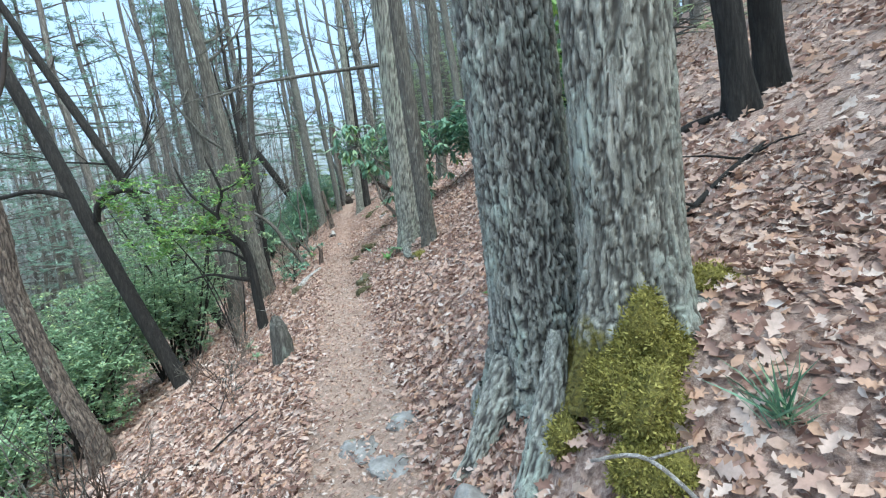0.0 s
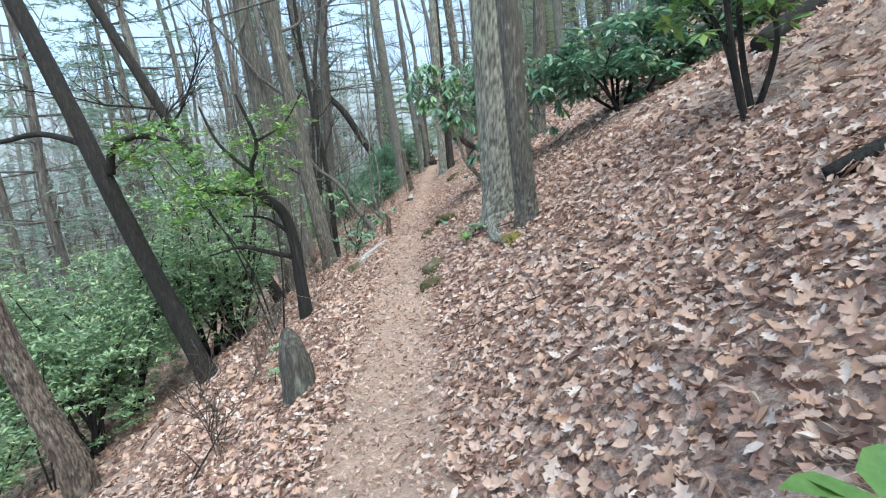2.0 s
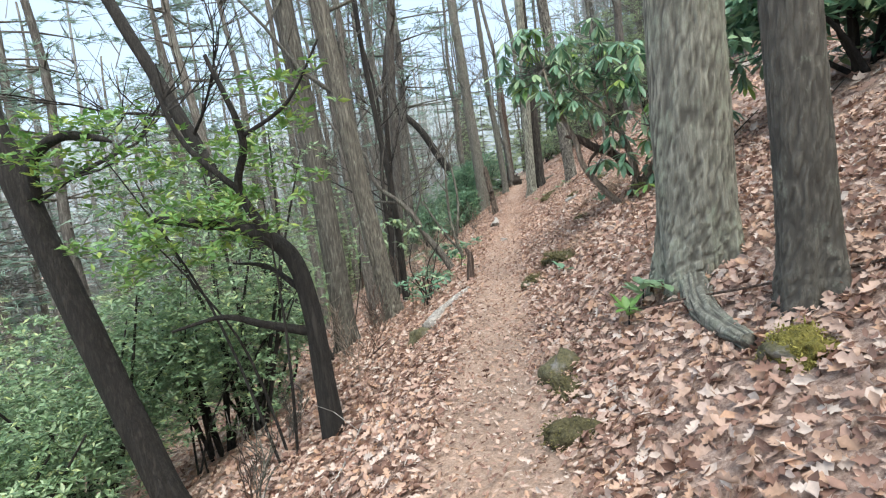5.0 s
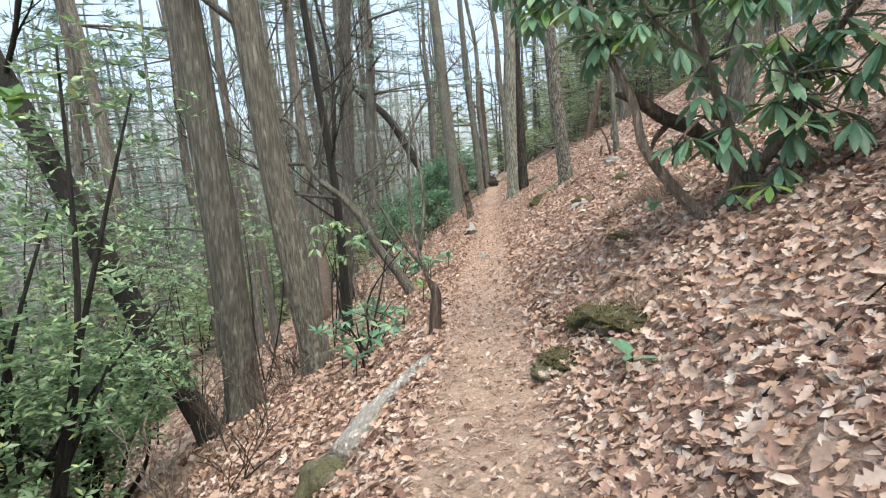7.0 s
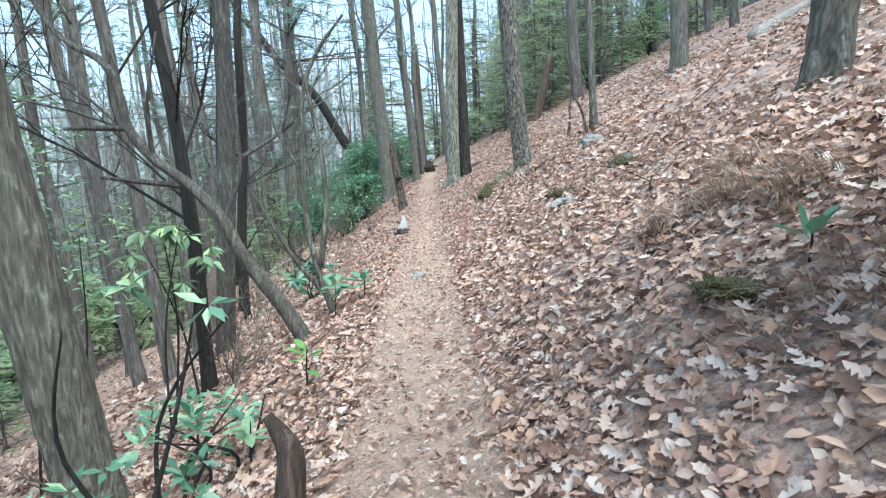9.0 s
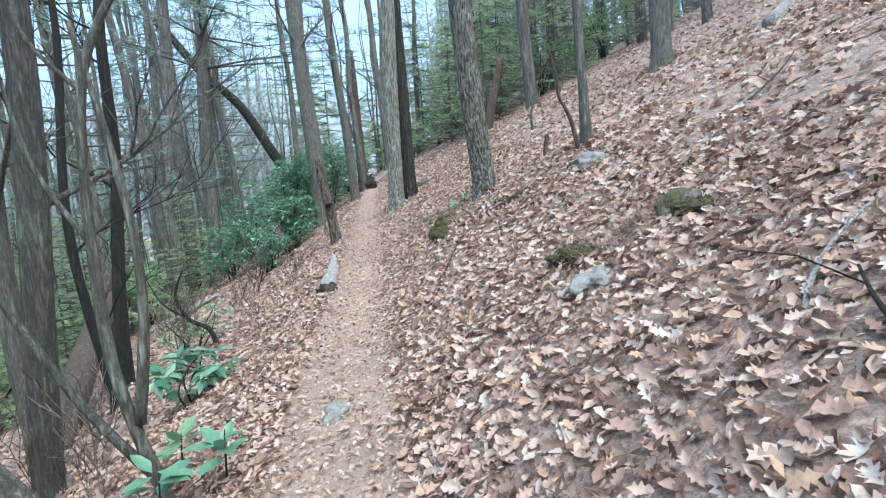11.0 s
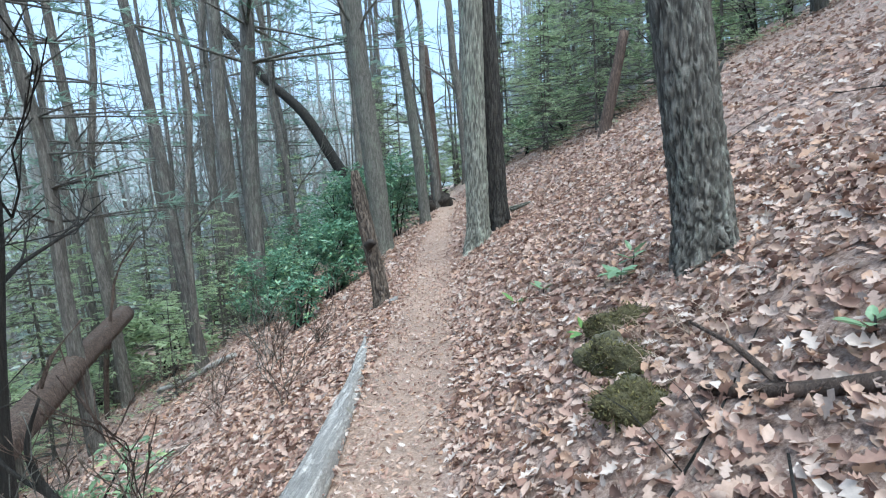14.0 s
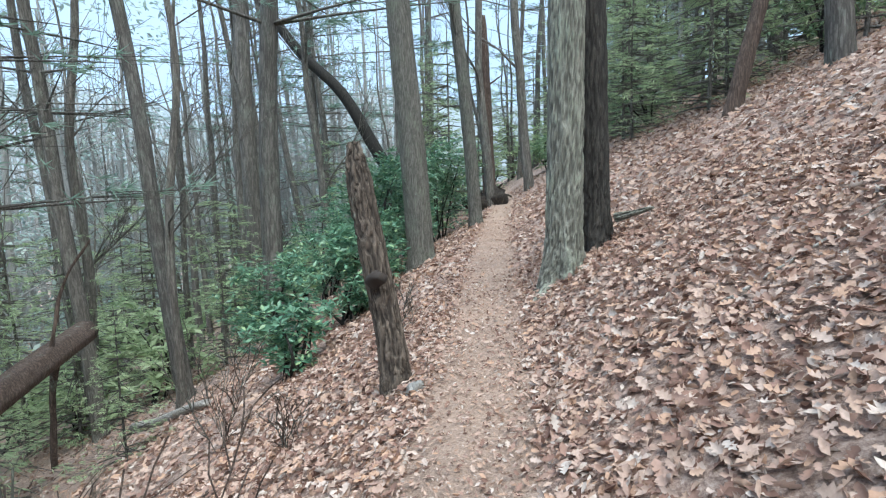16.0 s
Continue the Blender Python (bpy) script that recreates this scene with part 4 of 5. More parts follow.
def tree_root(ob, pts, mat, seed, label=""):
    """A root that runs out from a tree's foot, as part of it."""
    o = ob.location
    part("root", plated(spline([(x - o.x, y - o.y, z - o.z, r) for x, y, z, r in pts], 16), 48, 0, seed, 34, 0.014, 0.3), mat, ob, label)


tree_root(OAK, [(1.36, 3.62, 0.85, 0.04), (1.28, 3.5, 0.66, 0.062), (1.18, 3.37, 0.42, 0.08), (1.05, 3.22, 0.14, 0.085), (0.97, 3.1, -0.05, 0.06)], BARK_OAK, 31.0, "stout grey root running down to the trail")
tree_root(OAK, [(1.2, 3.95, 0.62, 0.11), (1.05, 3.85, 0.4, 0.085), (0.92, 3.78, 0.2, 0.055), (0.75, 3.75, 0.05, 0.03)], BARK_OAK, 32.0)
tree_root(OAK, [(1.75, 3.4, 1.0, 0.09), (1.95, 3.2, 0.9, 0.07), (2.1, 2.95, 0.82, 0.05), (2.25, 2.7, 0.75, 0.03)], BARK_OAK, 33.0)
tree_root(TWIN, [(-1.2, 29.4, 0.62, 0.09), (-1.4, 29.15, 0.46, 0.06), (-1.55, 28.85, 0.38, 0.035)], BARK_GREEN, 34.0)
tree_root(TWIN, [(-0.5, 30.0, 1.3, 0.05), (-0.38, 29.85, 1.34, 0.035), (-0.2, 29.6, 1.42, 0.015)], BARK_GREEN, 35.0)
tree_root(BIG, [(0.85, 10.6, 0.62, 0.1), (0.8, 10.1, 0.55, 0.07), (0.85, 9.6, 0.55, 0.04)], BARK_GREEN, 36.0)
BALL = lump("root_ball", "dark upturned root ball at the trail edge", "root ball", -3.3, 44.5, (0.7, 0.5, 0.5), WOOD_DARK, 31, 0.45, 0.9)
for k in range(7):
    a = 0.9 * k
    part("root", mesh_of("root", *tube(spline([(0, 0, 0.1, 0.1), (0.5 * math.cos(a), 0.3, 0.45 + 0.3 * math.sin(a), 0.06), (0.95 * math.cos(a), 0.2, 0.4 + 0.6 * math.sin(a), 0.02)], 4), 7, 0.02, 0, 9, k)), WOOD_DARK, BALL)


def limb(ob, pts, mat):
    o = ob.location
    part("limb", mesh_of("limb", *tube(spline([(x - o.x, y - o.y, z - o.z, r) for x, y, z, r in pts], 6), 8, 0.003)), mat, ob)


limb(BIG, [(0.8, 10.75, 3.7, 0.035), (-0.6, 10.6, 3.6, 0.026), (-1.5, 10.5, 3.5, 0.018), (-2.6, 10.5, 3.3, 0.008)], BARK_GREY)
limb(LEANING, [(-4.35, 11.05, 1.65, 0.06), (-4.2, 10.95, 1.95, 0.05), (-3.85, 10.9, 2.1, 0.045), (-3.5, 10.9, 2.05, 0.03), (-3.35, 10.9, 2.0, 0.01)], BARK_DARK)
limb(LEANING, [(-4.5, 11.05, 2.0, 0.05), (-5.2, 11.0, 2.25, 0.04), (-6.0, 11.0, 2.2, 0.03), (-6.8, 11.0, 2.5, 0.01)], BARK_DARK)


# ---- evergreen shrubs ----
def shrub(name, label, x, y, blobs, count, leaf, mat, stems, droop=0.0, per=8, group="", bark_mat=None, lift=None, r=0.03):
    """Stems that fan out from one foot into blobs (x, y, z, rx, ry, rz from the foot) filled with whorls of leaves."""
    z = gz(x, y)
    s = root(name, x, y, z, label, "shrub", group)
    rnd = random.Random(int(x * 97 + y * 13))
    for i in range(stems):
        b = blobs[i % len(blobs)]
        e = (b[0] + rnd.uniform(-0.6, 0.6) * b[3], b[1] + rnd.uniform(-0.6, 0.6) * b[4], b[2] + rnd.uniform(-0.2, 0.8) * b[5])
        m = (e[0] * 0.45 + rnd.uniform(-0.25, 0.25), e[1] * 0.45 + rnd.uniform(-0.25, 0.25), e[2] * 0.5)
        part("stem", mesh_of("stem", *tube(spline([(rnd.uniform(-0.15, 0.15), rnd.uniform(-0.15, 0.15), -0.15, r), (*m, r * 0.75), (*e, r * 0.25)], 6), 7, r * 0.15)), bark_mat or BARK_DARK, s)
    centres = []
    for b in blobs:
        k = int(count * b[3] * b[4] * b[5] / sum(q[3] * q[4] * q[5] for q in blobs))
        d = unit(k) * (RNG.random((k, 1)) ** 0.45)
        keep = np.array([noise.noise(Vector(v) * 1.9 + Vector((x, y, b[0]))) > 0.0 for v in d])
        centres.append(d[keep] * np.array(b[3:]) + np.array(b[:3]))
    c = np.concatenate(centres)
    c = c[c[:, 2] + z > floor_at(c[:, 0] + x, c[:, 1] + y) + 0.05]
    n = len(c)
    spin = RNG.random(n) * 6.28
    a = spin[:, None] + np.linspace(0, 6.28, per, endpoint=False)[None] + RNG.normal(size=(n, per)) * 0.25
    tilt = 0.25 - droop + RNG.normal(size=(n, per)) * 0.35
    way = np.stack([np.cos(a) * np.cos(tilt), np.sin(a) * np.cos(tilt), np.sin(tilt)], -1).reshape(-1, 3)
    up = np.tile([0.0, 0.0, 1.0], (n * per, 1)) + 0.35 * RNG.normal(size=(n * per, 3))
    pos = np.repeat(c, per, 0) + way * leaf * 0.1
    size = leaf * RNG.uniform(0.7, 1.25, n * per)
    part("foliage", leaves("foliage", BLADE, pos, way, up, size, mat), mat, s)["kind"] = "stuff"
    return s


for x, y, z, n in ((-4.4, 12.5, 2.2, 200), (-5.0, 9.9, 1.8, 180), (-5.2, 14.8, 3.2, 260), (-6.0, 9.6, 3.0, 260), (-4.6, 17.8, 2.6, 200), (-5.8, 16.8, 2.6, 220), (-6.6, 19.0, 2.6, 220)):
    shrub("laurel_bush", "tall open laurel with light green leaf tufts", x, y, [(0, 0, z, 1.0, 0.9, 0.7), (-0.5, 0.3, z + 0.7, 0.8, 0.7, 0.5), (0.4, 0.2, z - 0.6, 0.7, 0.7, 0.5)], int(n * 1.5), 0.095, LAUREL, 3, 0.0, 7, "laurels below the trail", None, None, 0.014)
LAB = "broad mountain laurel bush with small glossy green leaves"
for x, y, s, n in ((-4.9, 10.5, 1.0, 480), (-5.3, 11.9, 1.55, 700), (-4.5, 13.2, 1.3, 560), (-6.8, 10.2, 1.3, 420), (-7.3, 13.5, 1.4, 420), (-5.0, 8.4, 0.8, 260), (-4.6, 14.3, 0.9, 300)):
    shrub("laurel_bush", LAB, x, y, [(0, 0, 1.0 * s, 1.0 * s, 1.0 * s, 0.8 * s), (0.5 * s, 0.4 * s, 1.5 * s, 0.7 * s, 0.7 * s, 0.5 * s), (-0.6 * s, -0.2 * s, 1.2 * s, 0.7 * s, 0.7 * s, 0.6 * s)], int(n * 5.4), 0.078, LAUREL, 9, 0.0, 8, "laurels below the trail")
shrub("laurel_bush", "sparse laurel crown of light green leaves on crooked limbs", -2.3, 11.2, [(-0.2, 0, 2.2, 0.9, 0.8, 0.55), (-0.9, -0.2, 1.9, 0.7, 0.6, 0.45), (-1.3, -0.2, 2.7, 0.7, 0.7, 0.5), (0.5, -0.3, 2.9, 0.5, 0.5, 0.35)], 950, 0.09, FRESH, 3, 0.0, 7, "", None, None, 0.014)
shrub("laurel_bush", "sparse laurel with light green leaves over the slope", -4.0, 13.3, [(0, 0, 2.6, 1.1, 0.9, 0.7), (-1.0, 0.4, 3.4, 0.9, 0.9, 0.6), (0.6, 0.5, 3.6, 0.7, 0.7, 0.5)], 620, 0.09, LAUREL, 6, 0.0, 7)
for x, y, h, w, n in ((-4.7, 33.0, 1.7, 1.0, 420), (-4.9, 36.0, 2.9, 1.3, 700), (-5.8, 38.5, 3.2, 1.5, 700), (-4.6, 41.5, 3.2, 1.5, 700), (-6.9, 34.5, 1.9, 1.2, 420), (-4.7, 30.6, 1.0, 0.55, 150), (-6.0, 43.5, 3.4, 1.6, 600), (-8.5, 41.5, 3.0, 1.8, 600)):
    shrub("laurel_bush", "tall dense laurel thicket with dull green leaves", x, y, [(0, 0, 0.55 * h, w, w, 0.5 * h), (0.3 * w, 0.5, 0.8 * h, 0.7 * w, 0.7 * w, 0.3 * h)], int(n * 2.2), 0.13, RHODO, 6, 0.1, 8, "laurels along the trail")
RLAB = "rhododendron with long dark drooping leaves and crooked stems"


def big_rhododendron(label, stems, clouds, tips, leaf):
    """Crooked bare trunks, each whorl of long leaves a part of its own."""
    t = stem("rhododendron", label, "shrub", stems, BARK_TAN, 14, 0.006, 7, "rhododendrons on the bank")
    rnd = random.Random(41)
    tips = list(tips)
    for x, y, z, rx, ry, rz, n in clouds:
        for d in unit(n) * (RNG.random((n, 1)) ** 0.4):
            tips.append((x + rx * d[0], y + ry * d[1], z + rz * d[2]))
    ends = [Vector(p[:3]) for line in stems for p in line[1:]]
    for x, y, z in tips:
        if z < gz(x, y) + 0.08 or (x < 0.05 and z < 2.1):
            continue
        n, tip = rnd.choice((7, 8, 9, 10)), Vector((x, y, z))
        a = rnd.uniform(0, 6.28) + np.linspace(0, 6.28, n, endpoint=False) + RNG.normal(size=n) * 0.25
        dip = rnd.uniform(-1.15, -0.25) + RNG.normal(size=n) * 0.22
        way = np.stack([np.cos(a) * np.cos(dip), np.sin(a) * np.cos(dip), np.sin(dip)], -1)
        mat = FRESH if rnd.random() < 0.12 else RHODO
        o = np.array(tip - t.location)
        part("leaf_whorl", leaves("leaf_whorl", LONGLEAF, o + way * 0.015, way, np.tile([0, 0, 1.0], (n, 1)) + 0.2 * unit(n), leaf * RNG.uniform(0.75, 1.2, n), mat), mat, t)
        near = min(ends, key=lambda e: (e - tip).length)
        mid = (near + tip) * 0.5 + Vector((rnd.uniform(-0.08, 0.08), rnd.uniform(-0.08, 0.08), -0.06))
        part("twig", mesh_of("twig", *tube([(*(p - t.location), r) for p, r in ((near, 0.009), (mid, 0.007), (tip, 0.005))], 5)), BARK_GREY, t)


big_rhododendron("tall rhododendron with long drooping dark leaves and crooked grey trunks",
    [[(0.90, 14.35, gz(0.9, 14.35), 0.045), (0.58, 14.3, 1.17, 0.04), (0.39, 14.3, 1.46, 0.034), (0.32, 14.3, 1.78, 0.03), (0.13, 14.35, 2.2, 0.024), (0.0, 14.4, 2.7, 0.015)],
     [(0.95, 14.4, 1.0, 0.05), (1.02, 14.35, 1.25, 0.048), (0.95, 14.35, 1.6, 0.04), (0.82, 14.35, 2.0, 0.032), (0.7, 14.4, 2.6, 0.02)],
     [(1.05, 14.4, 1.1, 0.045), (1.3, 14.3, 1.5, 0.04), (1.45, 14.25, 1.9, 0.03), (1.75, 14.1, 2.4, 0.02)],
     [(0.95, 14.35, 1.6, 0.02), (0.75, 14.15, 1.62, 0.014), (0.6, 14.1, 1.5, 0.008)],
     [(1.3, 14.3, 1.5, 0.022), (1.25, 14.0, 1.7, 0.016), (1.15, 13.8, 1.8, 0.009)],
     [(0.82, 14.35, 2.0, 0.02), (0.45, 14.2, 2.3, 0.014), (0.3, 14.0, 2.5, 0.008)]],
    [(0.5, 14.4, 2.65, 0.7, 0.6, 0.65, 64), (1.25, 14.15, 2.0, 0.6, 0.45, 0.45, 30), (1.8, 14.0, 2.5, 0.8, 0.6, 0.7, 40), (1.25, 14.1, 1.45, 0.4, 0.35, 0.3, 12), (-0.15, 14.7, 2.9, 0.6, 0.5, 0.5, 36)],
    [(0.56, 14.2, 1.45), (0.66, 14.15, 1.5), (0.86, 14.1, 1.45), (0.95, 14.2, 1.1), (0.72, 14.25, 1.9), (1.1, 14.0, 1.15), (0.3, 14.2, 2.2), (1.15, 13.9, 1.8)], 0.21)
stem("dead_branch", "dark broken dead branch caught in the rhododendron", "branch",
     [[(1.0, 14.5, 1.42, 0.05), (0.8, 14.48, 1.54, 0.055), (0.55, 14.42, 1.66, 0.05), (0.36, 14.36, 1.79, 0.045), (0.21, 14.31, 1.83, 0.015)],
      [(0.62, 14.44, 1.64, 0.025), (0.5, 14.42, 1.52, 0.018), (0.46, 14.4, 1.42, 0.006)]], BARK_RED)
shrub("rhododendron", RLAB, 3.1, 13.3, [(0, 0, 0.8, 1.2, 0.9, 0.7), (0.9, 0.3, 1.2, 1.0, 0.9, 0.7), (-1.0, 0, 0.7, 0.7, 0.6, 0.5)], 1000, 0.18, RHODO, 8, 0.5, 9, "rhododendrons on the bank", BARK_DARK)
shrub("rhododendron", RLAB, 4.9, 13.8, [(0, 0, 0.9, 1.3, 1.1, 0.8), (0.9, 0.3, 1.3, 1.0, 0.9, 0.7)], 800, 0.18, RHODO, 6, 0.5, 9, "rhododendrons on the bank", BARK_DARK)
shrub("rhododendron", "rhododendron with light green leaves at the top of the bank", 3.0, 8.8, [(0, 0, 1.1, 0.8, 0.7, 0.6), (0.2, 0.1, 1.7, 0.8, 0.7, 0.6), (0.6, 0.4, 2.2, 0.7, 0.6, 0.5)], 210, 0.17, FRESH, 4, 0.4, 8, "rhododendrons on the bank", BARK_DARK)
for x, y, w in ((4.4, 36.5, 1.3), (7.6, 39.0, 1.6), (2.2, 43.0, 1.4)):
    shrub("rhododendron", "rhododendron thicket high on the bank", x, y, [(0, 0, 0.9 * w, w, w, 0.8 * w)], 320, 0.15, LAUREL, 6, 0.4, 8, "rhododendrons on the bank", BARK_DARK)


# ---- pines, hemlocks and bare trees of the wood behind ----
def needle_tree(name, label, height, r, low, reach, clumps, needle, mat, seed, spray=False):
    rnd = random.Random(seed)
    t = root(name, 0, 0, 0, label, "tree", "trees of the wood")
    spine = bent(0, 0, (rnd.uniform(-0.03, 0.03), 0), r, height, 0.05, seed, 0.25, 26)
    part("trunk", mesh_of("trunk", *tube(spine, 12, 0.01, 0.06, 9, seed)), BARK_FAR, t)
    pos, way, wood = [], [], []
    sp = np.array(spine)
    h = low
    while h < 0.98:
        x, y, z, rr = sp[min(int((h ** (1 / 1.4)) * 26), 25)]
        for _ in range(rnd.choice((2, 3, 3))):
            a = rnd.uniform(0, 6.28)
            ln = reach * (1.1 - h) * rnd.uniform(0.6, 1.15) + 0.3
            bare = rnd.random() < (0.55 if h < low + 0.25 and not spray else 0.0)
            d = Vector((math.cos(a), math.sin(a), rnd.uniform(-0.1, 0.22) if not spray else rnd.uniform(-0.25, 0.1)))
            tip = [(x + d.x * ln * k, y + d.y * ln * k, z + d.z * ln * k - (0.12 if spray else 0.04) * ln * k * k, max(0.03 * (1 - k), 0.005)) for k in (0, 0.35, 0.7, 1)]
            wood.append(tube(tip, 4, cap=False))
            for _ in range(rnd.choice((1, 2, 3))):
                k = rnd.uniform(0.3, 0.9)
                s = Vector((math.cos(a + rnd.uniform(-1.2, 1.2)), math.sin(a + rnd.uniform(-1.2, 1.2)), rnd.uniform(-0.2, 0.3)))
                p = Vector((x + d.x * ln * k, y + d.y * ln * k, z + d.z * ln * k))
                wood.append(tube([(*p, 0.012), (*(p + s * ln * 0.35), 0.004)], 3, cap=False))
            if bare:
                continue
            for _ in range(clumps):
                k = rnd.uniform(0.3, 1.02)
                o = Vector((rnd.gauss(0, 0.22), rnd.gauss(0, 0.22), rnd.gauss(0, 0.05))) * (0.5 + ln * 0.28)
                c = (x + d.x * ln * k + o.x, y + d.y * ln * k + o.y, z + d.z * ln * k + o.z)
                for _ in range(9):
                    pos.append(c)
                    w = Vector((d.x + rnd.gauss(0, 0.8), d.y + rnd.gauss(0, 0.8), rnd.gauss(0.1, 0.45) if not spray else rnd.gauss(-0.15, 0.2)))
                    way.append(tuple(w))
        h += rnd.uniform(0.02, 0.045)
    part("bough", mesh_of("bough", *joined(wood)), BARK_FAR, t)["kind"] = "stuff"
    pos, way = np.array(pos), np.array(way)
    part("needles", leaves("needles", NEEDLES if not spray else ([(0, 0.03, 0), (0.6, 0.06, 0), (1, 0, -0.05), (0.5, -0.06, 0)], [(0, 3, 2, 1)]), pos, way, unit(len(pos)) if not spray else np.tile([0, 0, 1.0], (len(pos), 1)) + 0.4 * unit(len(pos)), needle * RNG.uniform(0.7, 1.2, len(pos)), mat), mat, t)["kind"] = "stuff"
    return t


def bare_tree(label, height, r, seed, mat, limbs):
    t = root("tree", 0, 0, 0, label, "tree", "trees of the wood")
    spine = bent(0, 0, (0, 0), r, height, 0.12, seed, 0.3, 24)
    part("trunk", mesh_of("trunk", *tube(spine, 12, 0.008, 0.05, 9, seed)), mat, t)
    limbs_for(t, spine, 0.3, limbs, 3.2, mat, seed, 2)
    return t


def placed(ob, x, y, turn, size=1.0, lean=(0.0, 0.0)):
    return copy_thing(ob, Matrix.Translation((x, y, gz(x, y) - 0.1)) @ pose(0, 0, 0, math.degrees(-lean[1]), math.degrees(lean[0]), 0) @ pose(0, 0, 0, 0, 0, turn) @ Matrix.Scale(size, 4))


PINES = [needle_tree("pine_tree", "tall pine with grey trunk and thin level needle boughs", 17 + 2 * k, 0.17, 0.30 + 0.08 * k, 3.8, 10, 0.3, NEEDLE, 50 + k) for k in range(3)]
SPRAYS = [needle_tree("hemlock_tree", "young hemlock with feathery light green sprays", 7 + k, 0.06, 0.08, 2.2, 7, 0.22, HEMLOCK, 60 + k, True) for k in range(2)]
BARES = [bare_tree("bare grey-brown forest tree with thin forking limbs", 17, 0.15, 70, BARK_FAR, 7), bare_tree("bare brown forest tree with thin forking limbs", 15, 0.12, 71, BARK_FAR, 7), bare_tree("slender bare dark forest tree", 13, 0.085, 72, BARK_FAR, 6)]
# trees that stand clear of the rest, below the trail; the last three are unseen, added uphill to shade the bank
for ob, x, y, s, lean in ((PINES[0], -7.88, 29.1, 0.85, (-0.08, 0)), (PINES[1], -10.5, 33.6, 1.0, (-0.08, 0)), (BARES[1], -11.4, 34.5, 1.1, (0.03, 0)), (PINES[2], -8.2, 33.3, 1.0, (-0.10, 0)),
                          (BARES[0], -13.4, 44.5, 1.5, (0.03, 0)), (PINES[1], -10.9, 41.0, 1.9, (0.01, 0)), (PINES[0], -8.7, 38.0, 1.75, (0.03, 0)), (BARES[2], -8.1, 33.0, 1.1, (0.02, 0)),
                          (BARES[0], -5.6, 22.6, 0.95, (-0.02, 0)), (BARES[1], -6.4, 22.0, 1.0, (-0.10, 0)), (BARES[2], -4.9, 20.4, 1.2, (-0.08, 0)), (PINES[2], -8.6, 20.5, 1.0, (-0.1, 0)),
                          (BARES[0], -8.5, 25.0, 1.0, (-0.05, 0)), (PINES[0], -11.0, 27.0, 1.1, (-0.08, 0)), (BARES[1], -12.5, 30.5, 1.1, (-0.06, 0)), (BARES[2], -9.8, 29.5, 1.2, (-0.05, 0)), (PINES[0], -9.8, 16.8, 0.9, (-0.04, 0)), (PINES[1], -12.0, 13.6, 0.9, (-0.05, 0)), (PINES[2], -13.0, 19.0, 1.0, (-0.03, 0)), (PINES[0], -10.5, 21.8, 0.95, (-0.05, 0)), (PINES[1], -15.0, 16.5, 1.0, (0.0, 0)), (PINES[2], -9.5, 10.0, 0.85, (-0.05, 0)), (PINES[0], -13.5, 25.5, 1.0, (-0.03, 0)), (PINES[1], 7.4, -2.0, 1.0, (0, 0)), (PINES[0], 5.4, -4.2, 0.9, (0, 0)), (PINES[2], 9.6, 1.4, 1.0, (0, 0))):
    placed(ob, x, y, (x * 71) % 360, s, lean)
rnd = random.Random(12)
spots = []
while len(spots) < 120:
    x, y = rnd.uniform(-30, 26), rnd.uniform(8, 62)
    u = x - trail_of(y)
    near = (-13 if y < 30 else -8) < u < (7 if y < 30 else 5)
    if near or (u > 0 and rnd.random() < 0.35) or any((x - a) ** 2 + (y - b) ** 2 < 2.6 for a, b in spots):
        continue
    spots.append((x, y))
for x, y in spots:
    u = x - trail_of(y)
    ob = rnd.choice(PINES + BARES + BARES) if u < 0 else rnd.choice(BARES + BARES + PINES[:1])
    placed(ob, x, y, rnd.uniform(0, 360), rnd.uniform(0.75, 1.45), (rnd.gauss(-0.05, 0.05), 0))
for k in range(22):
    y = rnd.uniform(42, 75)
    placed(rnd.choice(BARES + PINES), trail_of(y) + rnd.uniform(-9, 9), y, rnd.uniform(0, 360), rnd.uniform(0.8, 1.4), (rnd.gauss(-0.03, 0.04), 0))
